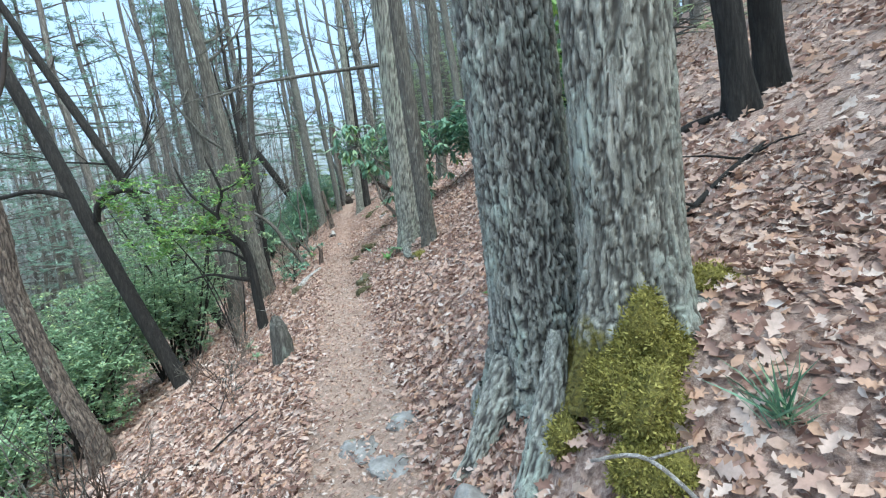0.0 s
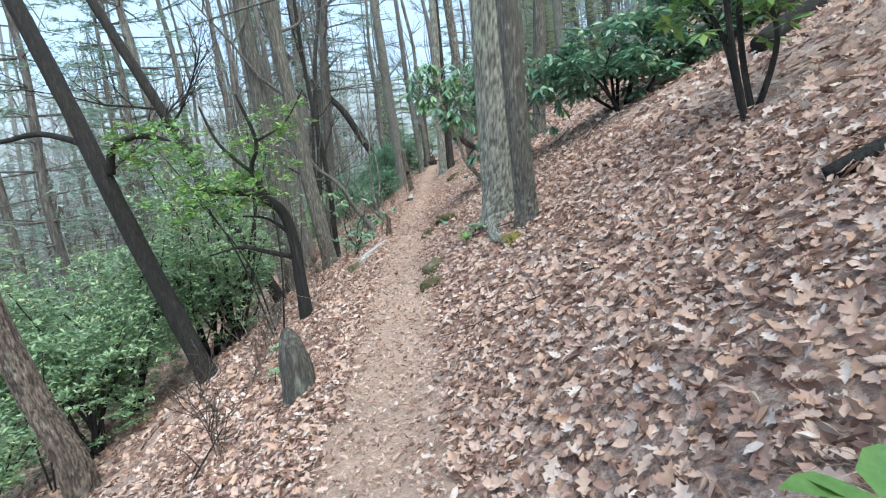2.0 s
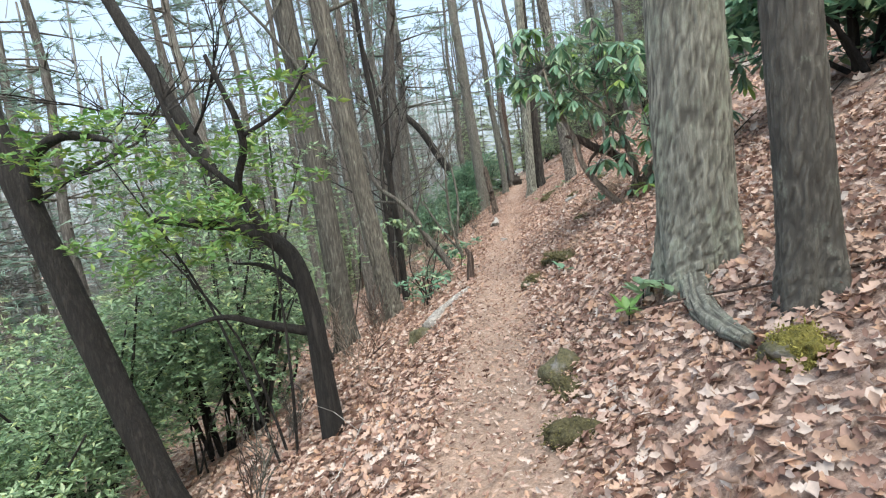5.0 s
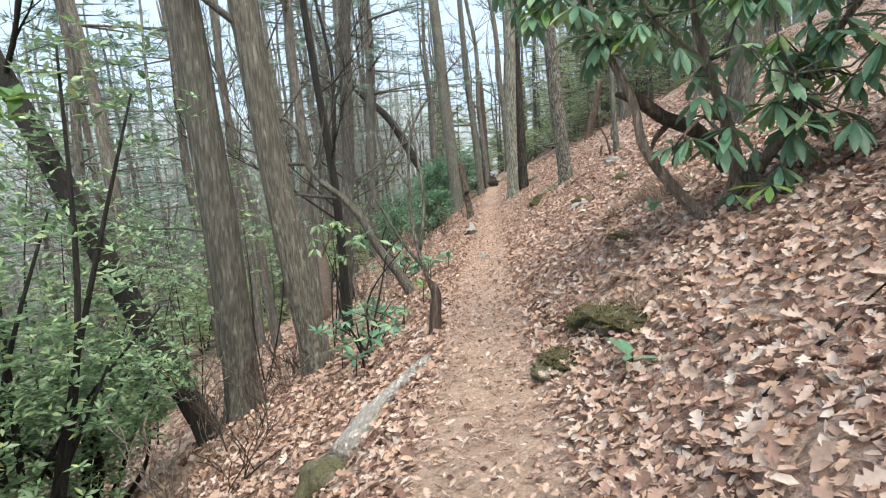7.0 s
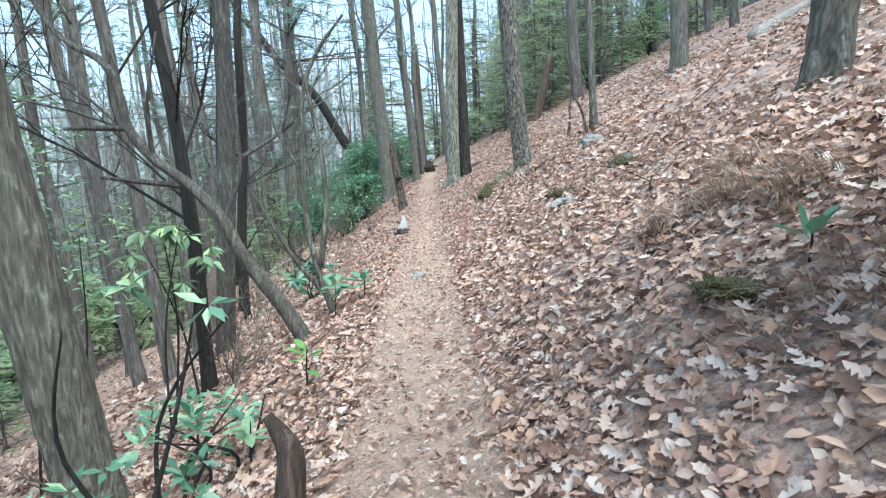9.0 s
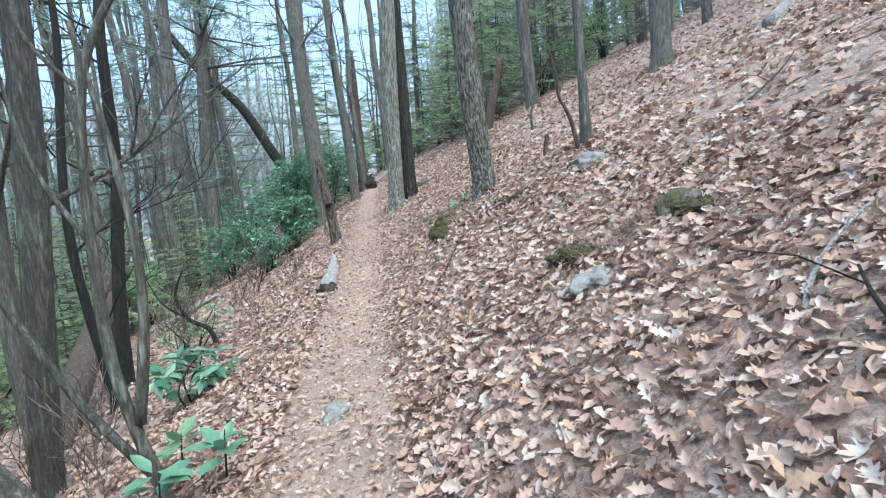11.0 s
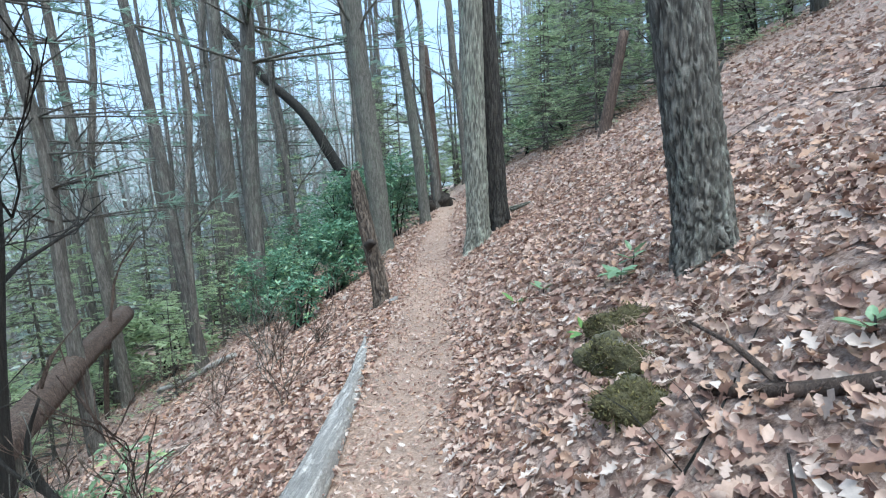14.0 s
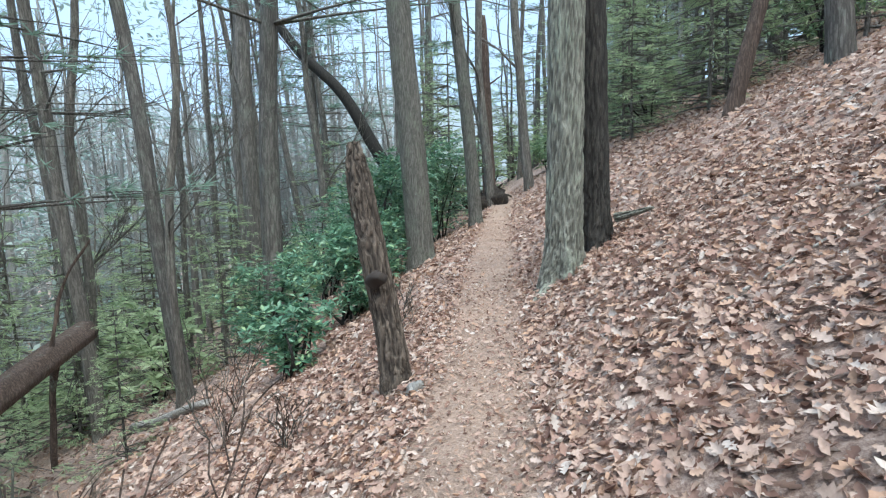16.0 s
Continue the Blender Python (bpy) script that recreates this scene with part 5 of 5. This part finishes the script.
# the last three hemlocks are out of view, added to darken the right bank
for x, y, s in ((2.2, 36.5, 0.75), (4.6, 35.5, 0.8), (3.6, 41, 0.9), (1.4, 43, 0.9), (9, 40, 1.0), (6.6, 42.5, 1.0), (-9, 36, 0.6), (-12.5, 31.5, 0.6), (-14, 37, 0.7), (-10, 15, 0.6), (-11, 19, 0.7), (-8, 17.5, 0.5), (-12, 24, 0.8), (-9.5, 22.5, 0.5), (-13, 28, 0.7), (-15, 33, 0.9), (-11.5, 36.5, 0.6), (-7.2, 30.5, 0.35), (-16, 22, 0.9), (-9, 12, 0.6), (-14, 14, 0.9), (-12.5, 10, 0.8), (-16, 41, 1.0), (-10, 45, 0.9), (7.0, 9.0, 0.9), (9.0, 7.0, 1.0), (6.8, 12.5, 0.8), (3.0, 38, 0.8), (5.0, 40, 1.0), (2.0, 46, 1.0), (6.2, 47, 1.2), (1.2, 40, 0.7), (-9.8, 28.6, 0.6), (-10.6, 31.2, 0.7), (-11.6, 34.2, 0.75), (-12.6, 38.2, 0.9), (-10.2, 38.6, 0.7), (-14.2, 35.2, 0.9), (-8.8, 19.4, 0.55), (-7.6, 15.2, 0.5), (-9.2, 13.8, 0.7), (5.8, 37.0, 0.8), (3.0, 40.0, 0.8), (8.0, 35.0, 0.9), (6.8, 0.5, 1.2), (5.6, -1.6, 1.2), (8.0, 2.6, 1.3)):
    placed(rnd.choice(SPRAYS), x, y, rnd.uniform(0, 360), s)
BUSHES = [shrub("laurel_bush", "laurel bush of the wood's undergrowth", 0, -60 - 8 * k, [(0, 0, 0.9, 1.2, 1.2, 0.8), (0.7, 0.3, 1.4, 0.8, 0.8, 0.6)], 330, 0.2, m, 5, 0.1, 7, "undergrowth of the wood") for k, m in enumerate((LAUREL, HEMLOCK))]
done = 0
while done < 95:
    x, y = rnd.uniform(-30, 14), rnd.uniform(5, 60)
    u = x - trail_of(y)
    if (-8.5 if y < 33 else -5) < u < 3.0 or (u > 0 and y < 48):
        continue
    placed(rnd.choice(BUSHES), x, y, rnd.uniform(0, 360), rnd.uniform(0.7, 1.6))
    done += 1
for x, y, s in ((-6.5, 47, 1.2), (-8, 51, 1.4), (-1.0, 49, 1.0), (1.0, 47, 1.1), (2.5, 50, 1.3), (-6.0, 54, 1.4), (-1.0, 56, 1.4), (-4.6, 60, 1.6), (1.5, 58, 1.5), (-9, 58, 1.6), (-3.0, 66, 1.8), (4, 54, 1.5)):
    placed(BUSHES[int(x + y) % 2], x, y, x * 50, s)
    placed(SPRAYS[int(y) % 2], x + 1.2, y + 1.5, y * 30, 0.8 + 0.3 * s)
for ob in PINES + SPRAYS + BARES + BUSHES:
    for o in (*ob.children_recursive, ob):
        bpy.data.objects.remove(o)


# ---- the far woods, too many to count ----
def far_woods(n, n_leaf):
    r2 = random.Random(77)
    wood, tips = [], []
    while len(tips) < n:
        x, y = r2.uniform(-62, 45), r2.uniform(4, 95)
        u = x - trail_of(min(y, 90))
        if (-17 if y < 55 else -8) < u < (13 if y < 45 else 6) or (u > 0 and r2.random() < 0.3):
            continue
        z, h, r, lean = gz(x, y) - 0.2, r2.uniform(12, 22), r2.uniform(0.09, 0.26), r2.gauss(-0.04, 0.06)
        rows = [(x + lean * h * k + 0.25 * math.sin(3 * k + x), y, z + h * k, r * (1 - 0.75 * k)) for k in (0, 0.25, 0.5, 0.75, 1)]
        wood.append(tube(rows, 5, cap=False))
        for _ in range(r2.randrange(9, 16)):
            k = r2.uniform(0.2, 0.98)
            a, ln = r2.uniform(0, 6.28), r2.uniform(1.0, 3.4) * (1.15 - k)
            p = (x + lean * h * k, y, z + h * k)
            wood.append(tube([(*p, 0.05), (p[0] + 0.6 * ln * math.cos(a), p[1] + 0.6 * ln * math.sin(a), p[2] + 0.35 * ln, 0.03), (p[0] + ln * math.cos(a), p[1] + ln * math.sin(a), p[2] + 0.8 * ln, 0.012)], 3, cap=False))
        tips.append((x, y, z, h))
    tagged(part("far_woods", mesh_of("far_woods", *joined(wood)), BARK_HAZE), "dense far wood of thin trunks paled grey-blue for haze", "forest", kind="stuff")
    c = np.array(tips)[RNG.integers(0, len(tips), 26000)]
    k = RNG.uniform(0.2, 1.0, len(c))
    pos = np.stack([c[:, 0] - 0.04 * c[:, 3] * k + RNG.normal(size=len(c)) * 1.3, c[:, 1] + RNG.normal(size=len(c)) * 1.3, c[:, 2] + c[:, 3] * k], -1)
    way = unit(len(c)) * np.array([1, 1, 0.6]) + np.array([0, 0, 0.5])
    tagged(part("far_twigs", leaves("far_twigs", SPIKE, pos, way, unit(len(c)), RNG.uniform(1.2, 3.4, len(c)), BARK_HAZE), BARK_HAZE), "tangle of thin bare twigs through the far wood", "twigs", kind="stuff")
    t = np.array([tips[i] for i in RNG.integers(0, len(tips), n_leaf // 30)])
    c = np.stack([t[:, 0] + RNG.normal(size=len(t)) * 1.6, t[:, 1] + RNG.normal(size=len(t)) * 1.6, t[:, 2] + t[:, 3] * RNG.uniform(0.02, 1.0, len(t))], -1)
    pos = np.repeat(c, 30, 0) + RNG.normal(size=(len(c) * 30, 3)) * np.array([0.8, 0.8, 0.22])
    way = unit(len(pos)) * np.array([1, 1, 0.3])
    tagged(part("far_foliage", leaves("far_foliage", BLADE, pos, way, np.tile([0, 0, 1.0], (len(pos), 1)) + 0.5 * unit(len(pos)), RNG.uniform(0.25, 0.55, len(pos)), HAZY), HAZY), "evergreen boughs through the far wood, green paled for haze", "foliage", kind="stuff")


far_woods(900, 190000)


# ---- small plants ----
def plant(name, label, x, y, n, size, mat, droop=0.0, height=0.1, stalk=True):
    z = gz(x, y)
    p = root(name, x, y, z, label, "plant", "small plants on the slope")
    if stalk:
        part("stalk", mesh_of("stalk", *tube([(0, 0, -0.05, 0.006), (0.01, 0, height * 0.6, 0.005), (0.015, 0.01, height, 0.003)], 6)), BARK_DARK, p)
    a = np.linspace(0, 6.28, n, endpoint=False) + RNG.normal(size=n) * 0.3
    t = 0.35 - droop + RNG.normal(size=n) * 0.3
    way = np.stack([np.cos(a) * np.cos(t), np.sin(a) * np.cos(t), np.sin(t)], -1)
    pos = np.stack([0.01 * np.cos(a), 0.01 * np.sin(a), height * RNG.uniform(0.5, 1, n)], -1)
    for i in range(n):
        part("leaf", leaves("leaf", PLAIN, pos[i : i + 1], way[i : i + 1], np.array([[0, 0, 1.0]]), np.array([size * RNG.uniform(0.75, 1.2)]), mat), mat, p)


for x, y, n, s, m, d, h, lab in ((1.36, 4.66, 7, 0.18, FRESH, 0.35, 0.33, "seedling with large bright green leaves"), (0.64, 15.25, 6, 0.14, RHODO, -0.1, 0.14, "rhododendron seedling with upright blue-green leaves"),
                                 (-0.68, 25.2, 4, 0.14, FRESH, 0.2, 0.05, "small plant with flat green leaves"), (-0.45, 25.1, 4, 0.12, LAUREL, 0.2, 0.06, "small plant with flat green leaves"),
                                 (0.0, 24.25, 8, 0.15, LAUREL, 0.1, 0.12, "low green leafy plant at the oak's foot"), (0.15, 24.5, 7, 0.13, LAUREL, 0.1, 0.12, "low green leafy plant at the oak's foot"),
                                 (0.56, 10.75, 9, 0.16, LAUREL, 0.1, 0.16, "low leafy green plant at a trunk's foot"), (0.68, 10.6, 8, 0.14, LAUREL, 0.1, 0.12, "low leafy green plant at a trunk's foot"),
                                 (0.45, 10.6, 8, 0.14, FRESH, 0.1, 0.12, "low leafy green plant at a trunk's foot"), (0.05, 12.9, 4, 0.13, RHODO, 0.0, 0.1, "rhododendron seedling among dry leaves"),
                                 (-1.75, 15.6, 7, 0.13, LAUREL, 0.1, 0.25, "laurel seedling beside the trail"), (-1.95, 14.6, 8, 0.13, RHODO, 0.1, 0.25, "laurel seedling beside the trail"),
                                 (-1.7, 16.4, 8, 0.13, FRESH, 0.1, 0.3, "laurel seedling beside the trail"), (-2.3, 15.2, 8, 0.13, LAUREL, 0.1, 0.3, "laurel seedling beside the trail"),
                                 (-2.5, 16.5, 8, 0.13, LAUREL, 0.1, 0.3, "laurel seedling beside the trail"), (-1.95, 18.2, 9, 0.18, RHODO, 0.1, 0.35, "rhododendron seedling at the leaning tree's foot"),
                                 (-1.7, 18.4, 9, 0.17, RHODO, 0.1, 0.3, "rhododendron seedling at the leaning tree's foot"), (-2.1, 18.8, 8, 0.16, LAUREL, 0.1, 0.3, "rhododendron seedling at the leaning tree's foot"),
                                 
                                 (-1.4, 8.6, 8, 0.09, LAUREL, 0.0, 0.15, "small green plant on the trail's lower edge"), (-1.7, 9.4, 8, 0.1, LAUREL, 0.0, 0.15, "small green plant on the trail's lower edge"),
                                 (0.3, 22.2, 6, 0.1, LAUREL, 0.0, 0.08, "small green plant among dry leaves"), (-0.35, 23.6, 6, 0.1, FRESH, 0.0, 0.08, "small green plant among dry leaves")):
    plant("seedling", lab, x, y, n, s, m, d, h)
shrub("rhododendron", "low rhododendron sprout with long drooping leaves", -3.0, 21.2, [(0, 0, 0.35, 0.42, 0.4, 0.22)], 34, 0.2, RHODO, 5, 0.5, 9, "", None, None, 0.012)
shrub("laurel_bush", "low straggling laurel sprouts on the lower slope", -4.3, 24.4, [(0, 0, 0.35, 0.5, 0.5, 0.3), (0.3, 0.3, 0.6, 0.3, 0.3, 0.3)], 110, 0.09, LAUREL, 5, 0.0, 7, "", None, None, 0.014)
shrub("laurel_bush", "low straggling laurel sprouts below the trail", -2.1, 15.6, [(0, 0, 0.3, 0.5, 0.9, 0.25)], 70, 0.10, RHODO, 6, 0.0, 7, "", None, None, 0.012)
shrub("rhododendron", "straggling rhododendron sprig with drooping fresh leaves", -2.0, 15.1, [(0.1, 0.0, 1.1, 0.5, 0.35, 0.12), (0.15, -0.4, 0.45, 0.5, 0.3, 0.15)], 14, 0.13, RHODO, 5, 0.45, 8, "", None, None, 0.012)
shrub("rhododendron", "straggling rhododendron sprig with drooping leaves beside a leaning tree", -3.2, 17.6, [(0, 0, 1.6, 0.4, 0.35, 0.3)], 20, 0.16, LAUREL, 3, 0.8, 9, "", None, None, 0.012)


def grass_tuft(x, y, n, h, label):
    a = RNG.random(n) * 6.28
    t = RNG.uniform(0.5, 1.3, n)
    way = np.stack([np.cos(a) * np.cos(t), np.sin(a) * np.cos(t), np.sin(t)], -1)
    ob = part("grass_tuft", leaves("grass_tuft", ([(0, 0.02, 0), (0.6, 0.014, 0.0), (1, 0, -0.12), (0.6, -0.014, 0.0), (0, -0.02, 0)], [(0, 4, 3, 1), (1, 3, 2)]), RNG.normal(size=(n, 3)) * 0.02, way, unit(n), h * RNG.uniform(0.6, 1.1, n), RHODO), RHODO)
    ob.location = (x, y, gz(x, y))
    tagged(ob, label, "grass", kind="stuff")


def dry_grass(x, y, n, h, wide):
    """Withered blades that hang over downhill from a loose tuft."""
    a = RNG.normal(math.pi, 0.8, n)
    t = RNG.uniform(0.2, 1.1, n)
    way = np.stack([np.cos(a) * np.cos(t), np.sin(a) * np.cos(t), np.sin(t)], -1)
    px, py = RNG.normal(size=n) * wide, RNG.normal(size=n) * wide
    pos = np.stack([px, py, floor_at(x + px, y + py) - gz(x, y)], -1)
    ob = part("dry_grass", leaves("dry_grass", ([(0, 0.014, 0), (0.45, 0.012, 0.0), (0.8, 0.007, -0.16), (1, 0, -0.42), (0.8, -0.007, -0.16), (0.45, -0.012, 0.0), (0, -0.014, 0)], [(0, 6, 5, 1), (1, 5, 4, 2), (2, 4, 3)]), pos, way, np.tile([0, 0, 1.0], (n, 1)) + 0.3 * unit(n), h * RNG.uniform(0.5, 1.1, n), STRAW), STRAW)
    ob.location = (x, y, gz(x, y))
    tagged(ob, "tuft of withered tan grass hanging down the bank", "dry grass", kind="stuff")


for x, y, n, h, w in ((0.5, 16.4, 140, 0.24, 0.06), (0.82, 16.3, 200, 0.26, 0.09), (0.98, 15.95, 220, 0.28, 0.1), (1.05, 16.7, 160, 0.25, 0.09), (0.3, 13.55, 150, 0.2, 0.12), (0.02, 13.7, 130, 0.16, 0.12), (0.55, 14.9, 130, 0.2, 0.12), (0.35, 15.0, 160, 0.18, 0.14), (0.7, 19.05, 150, 0.2, 0.12), (0.45, 19.1, 130, 0.16, 0.1), (-0.15, 23.2, 120, 0.16, 0.1), (0.05, 10.6, 110, 0.15, 0.1), (1.45, 4.9, 120, 0.2, 0.08), (0.05, 22.9, 120, 0.18, 0.12)):
    dry_grass(x, y, n, h, w)
grass_tuft(1.78, 2.72, 60, 0.22, "tuft of blue-green grass on the bank")


# ---- bare twiggy shrubs along the lower edge ----
def bare_shrub(x, y, height, seed):
    b = root("bare_shrub", x, y, gz(x, y), "thin bare twiggy shrub standing in the dry leaves", "shrub", "bare shrubs beside the trail")
    rnd = random.Random(seed)
    for _ in range(rnd.choice((2, 3, 4))):
        pieces = []
        twigs((rnd.uniform(-0.05, 0.05), rnd.uniform(-0.05, 0.05), -0.05), (rnd.uniform(-0.5, 0.4), rnd.uniform(-0.4, 0.4), 1.0), height * rnd.uniform(0.7, 1.1), 0.0055, 2, pieces, rnd)
        part("stem", mesh_of("stem", *joined(pieces)), rnd.choice((BARK_RED, BARK_GREY, BARK_TAN)), b)


rnd = random.Random(29)
for k in range(26):
    y = 4.5 + 1.0 * k + rnd.uniform(-0.3, 0.3)
    bare_shrub(trail_of(y) - rnd.uniform(0.95, 2.9), y, rnd.uniform(0.35, 0.95), 300 + k)


# ---- the carpet of dry leaves ----
def litter(name, label, n, ylo, yhi, ulo, uhi, shape, lo, hi, on_trail, tilt, outside=0.0):
    y = RNG.uniform(ylo, yhi, n)
    u = RNG.uniform(ulo, uhi, n)
    x = u + np.interp(y, GY, TXG)
    soft = RNG.uniform(0.16, 0.44, len(u)) + 0.16 * np.array([noise.noise((3.0, b * 0.9, 2.0 + 3.0 * (a > 0))) for a, b in zip(u, y)])
    keep = (np.abs(u + 0.02) > soft) | (RNG.random(len(u)) < on_trail)
    keep &= (np.abs(u - 0.3) > outside) | (y > 31)
    x, y, u = x[keep], y[keep], u[keep]
    n = len(x)
    e = 0.05
    nx_, ny_ = -(floor_at(x + e, y) - floor_at(x - e, y)) / (2 * e), -(floor_at(x, y + e) - floor_at(x, y - e)) / (2 * e)
    normal = np.stack([nx_, ny_, np.ones(n)], -1)
    up = normal / np.linalg.norm(normal, axis=1, keepdims=True) + tilt * RNG.normal(size=(n, 3))
    a = RNG.random(n) * 6.28
    way = np.stack([np.cos(a), np.sin(a), 0 * a], -1)
    up /= np.linalg.norm(up, axis=1, keepdims=True)
    way -= up * (way * up).sum(1, keepdims=True)
    size = RNG.uniform(lo, hi, n) * np.where(np.abs(u) < 0.34, 0.6, 1.0)
    pos = np.stack([x, y, floor_at(x, y) + RNG.uniform(0.004, 0.05, n)], -1) - way * size[:, None] * 0.5
    me = leaves(name, shape, pos, way, up, size, LITTER, RNG.normal(0.12, 0.28, n))
    tagged(part(name, me, LITTER), label, "fallen leaves", kind="stuff")


litter("leaf_litter", "carpet of large dry lobed oak leaves on the slope", 62000, 1.5, 31, -2.0, 2.8, LOBED, 0.05, 0.112, 0.26, 0.42)
litter("leaf_litter", "small curled dry leaves among the larger ones", 66000, 1.5, 31, -2.7, 3.3, CURLED, 0.03, 0.075, 0.5, 0.7)
litter("leaf_litter", "dry oak leaves over the wider slope", 52000, 1, 42, -5.5, 6.5, OAKLITE, 0.09, 0.16, 0.1, 0.4, 2.0)
litter("leaf_litter", "dry brown leaves scattered far over the slope", 70000, 1, 50, -12, 12, BLADE, 0.08, 0.15, 0.0, 0.5, 4.5)
litter("leaf_crumbs", "small broken leaf pieces on the trodden trail", 56000, 1.5, 38, -0.7, 0.7, BLADE, 0.02, 0.07, 0.9, 0.35)
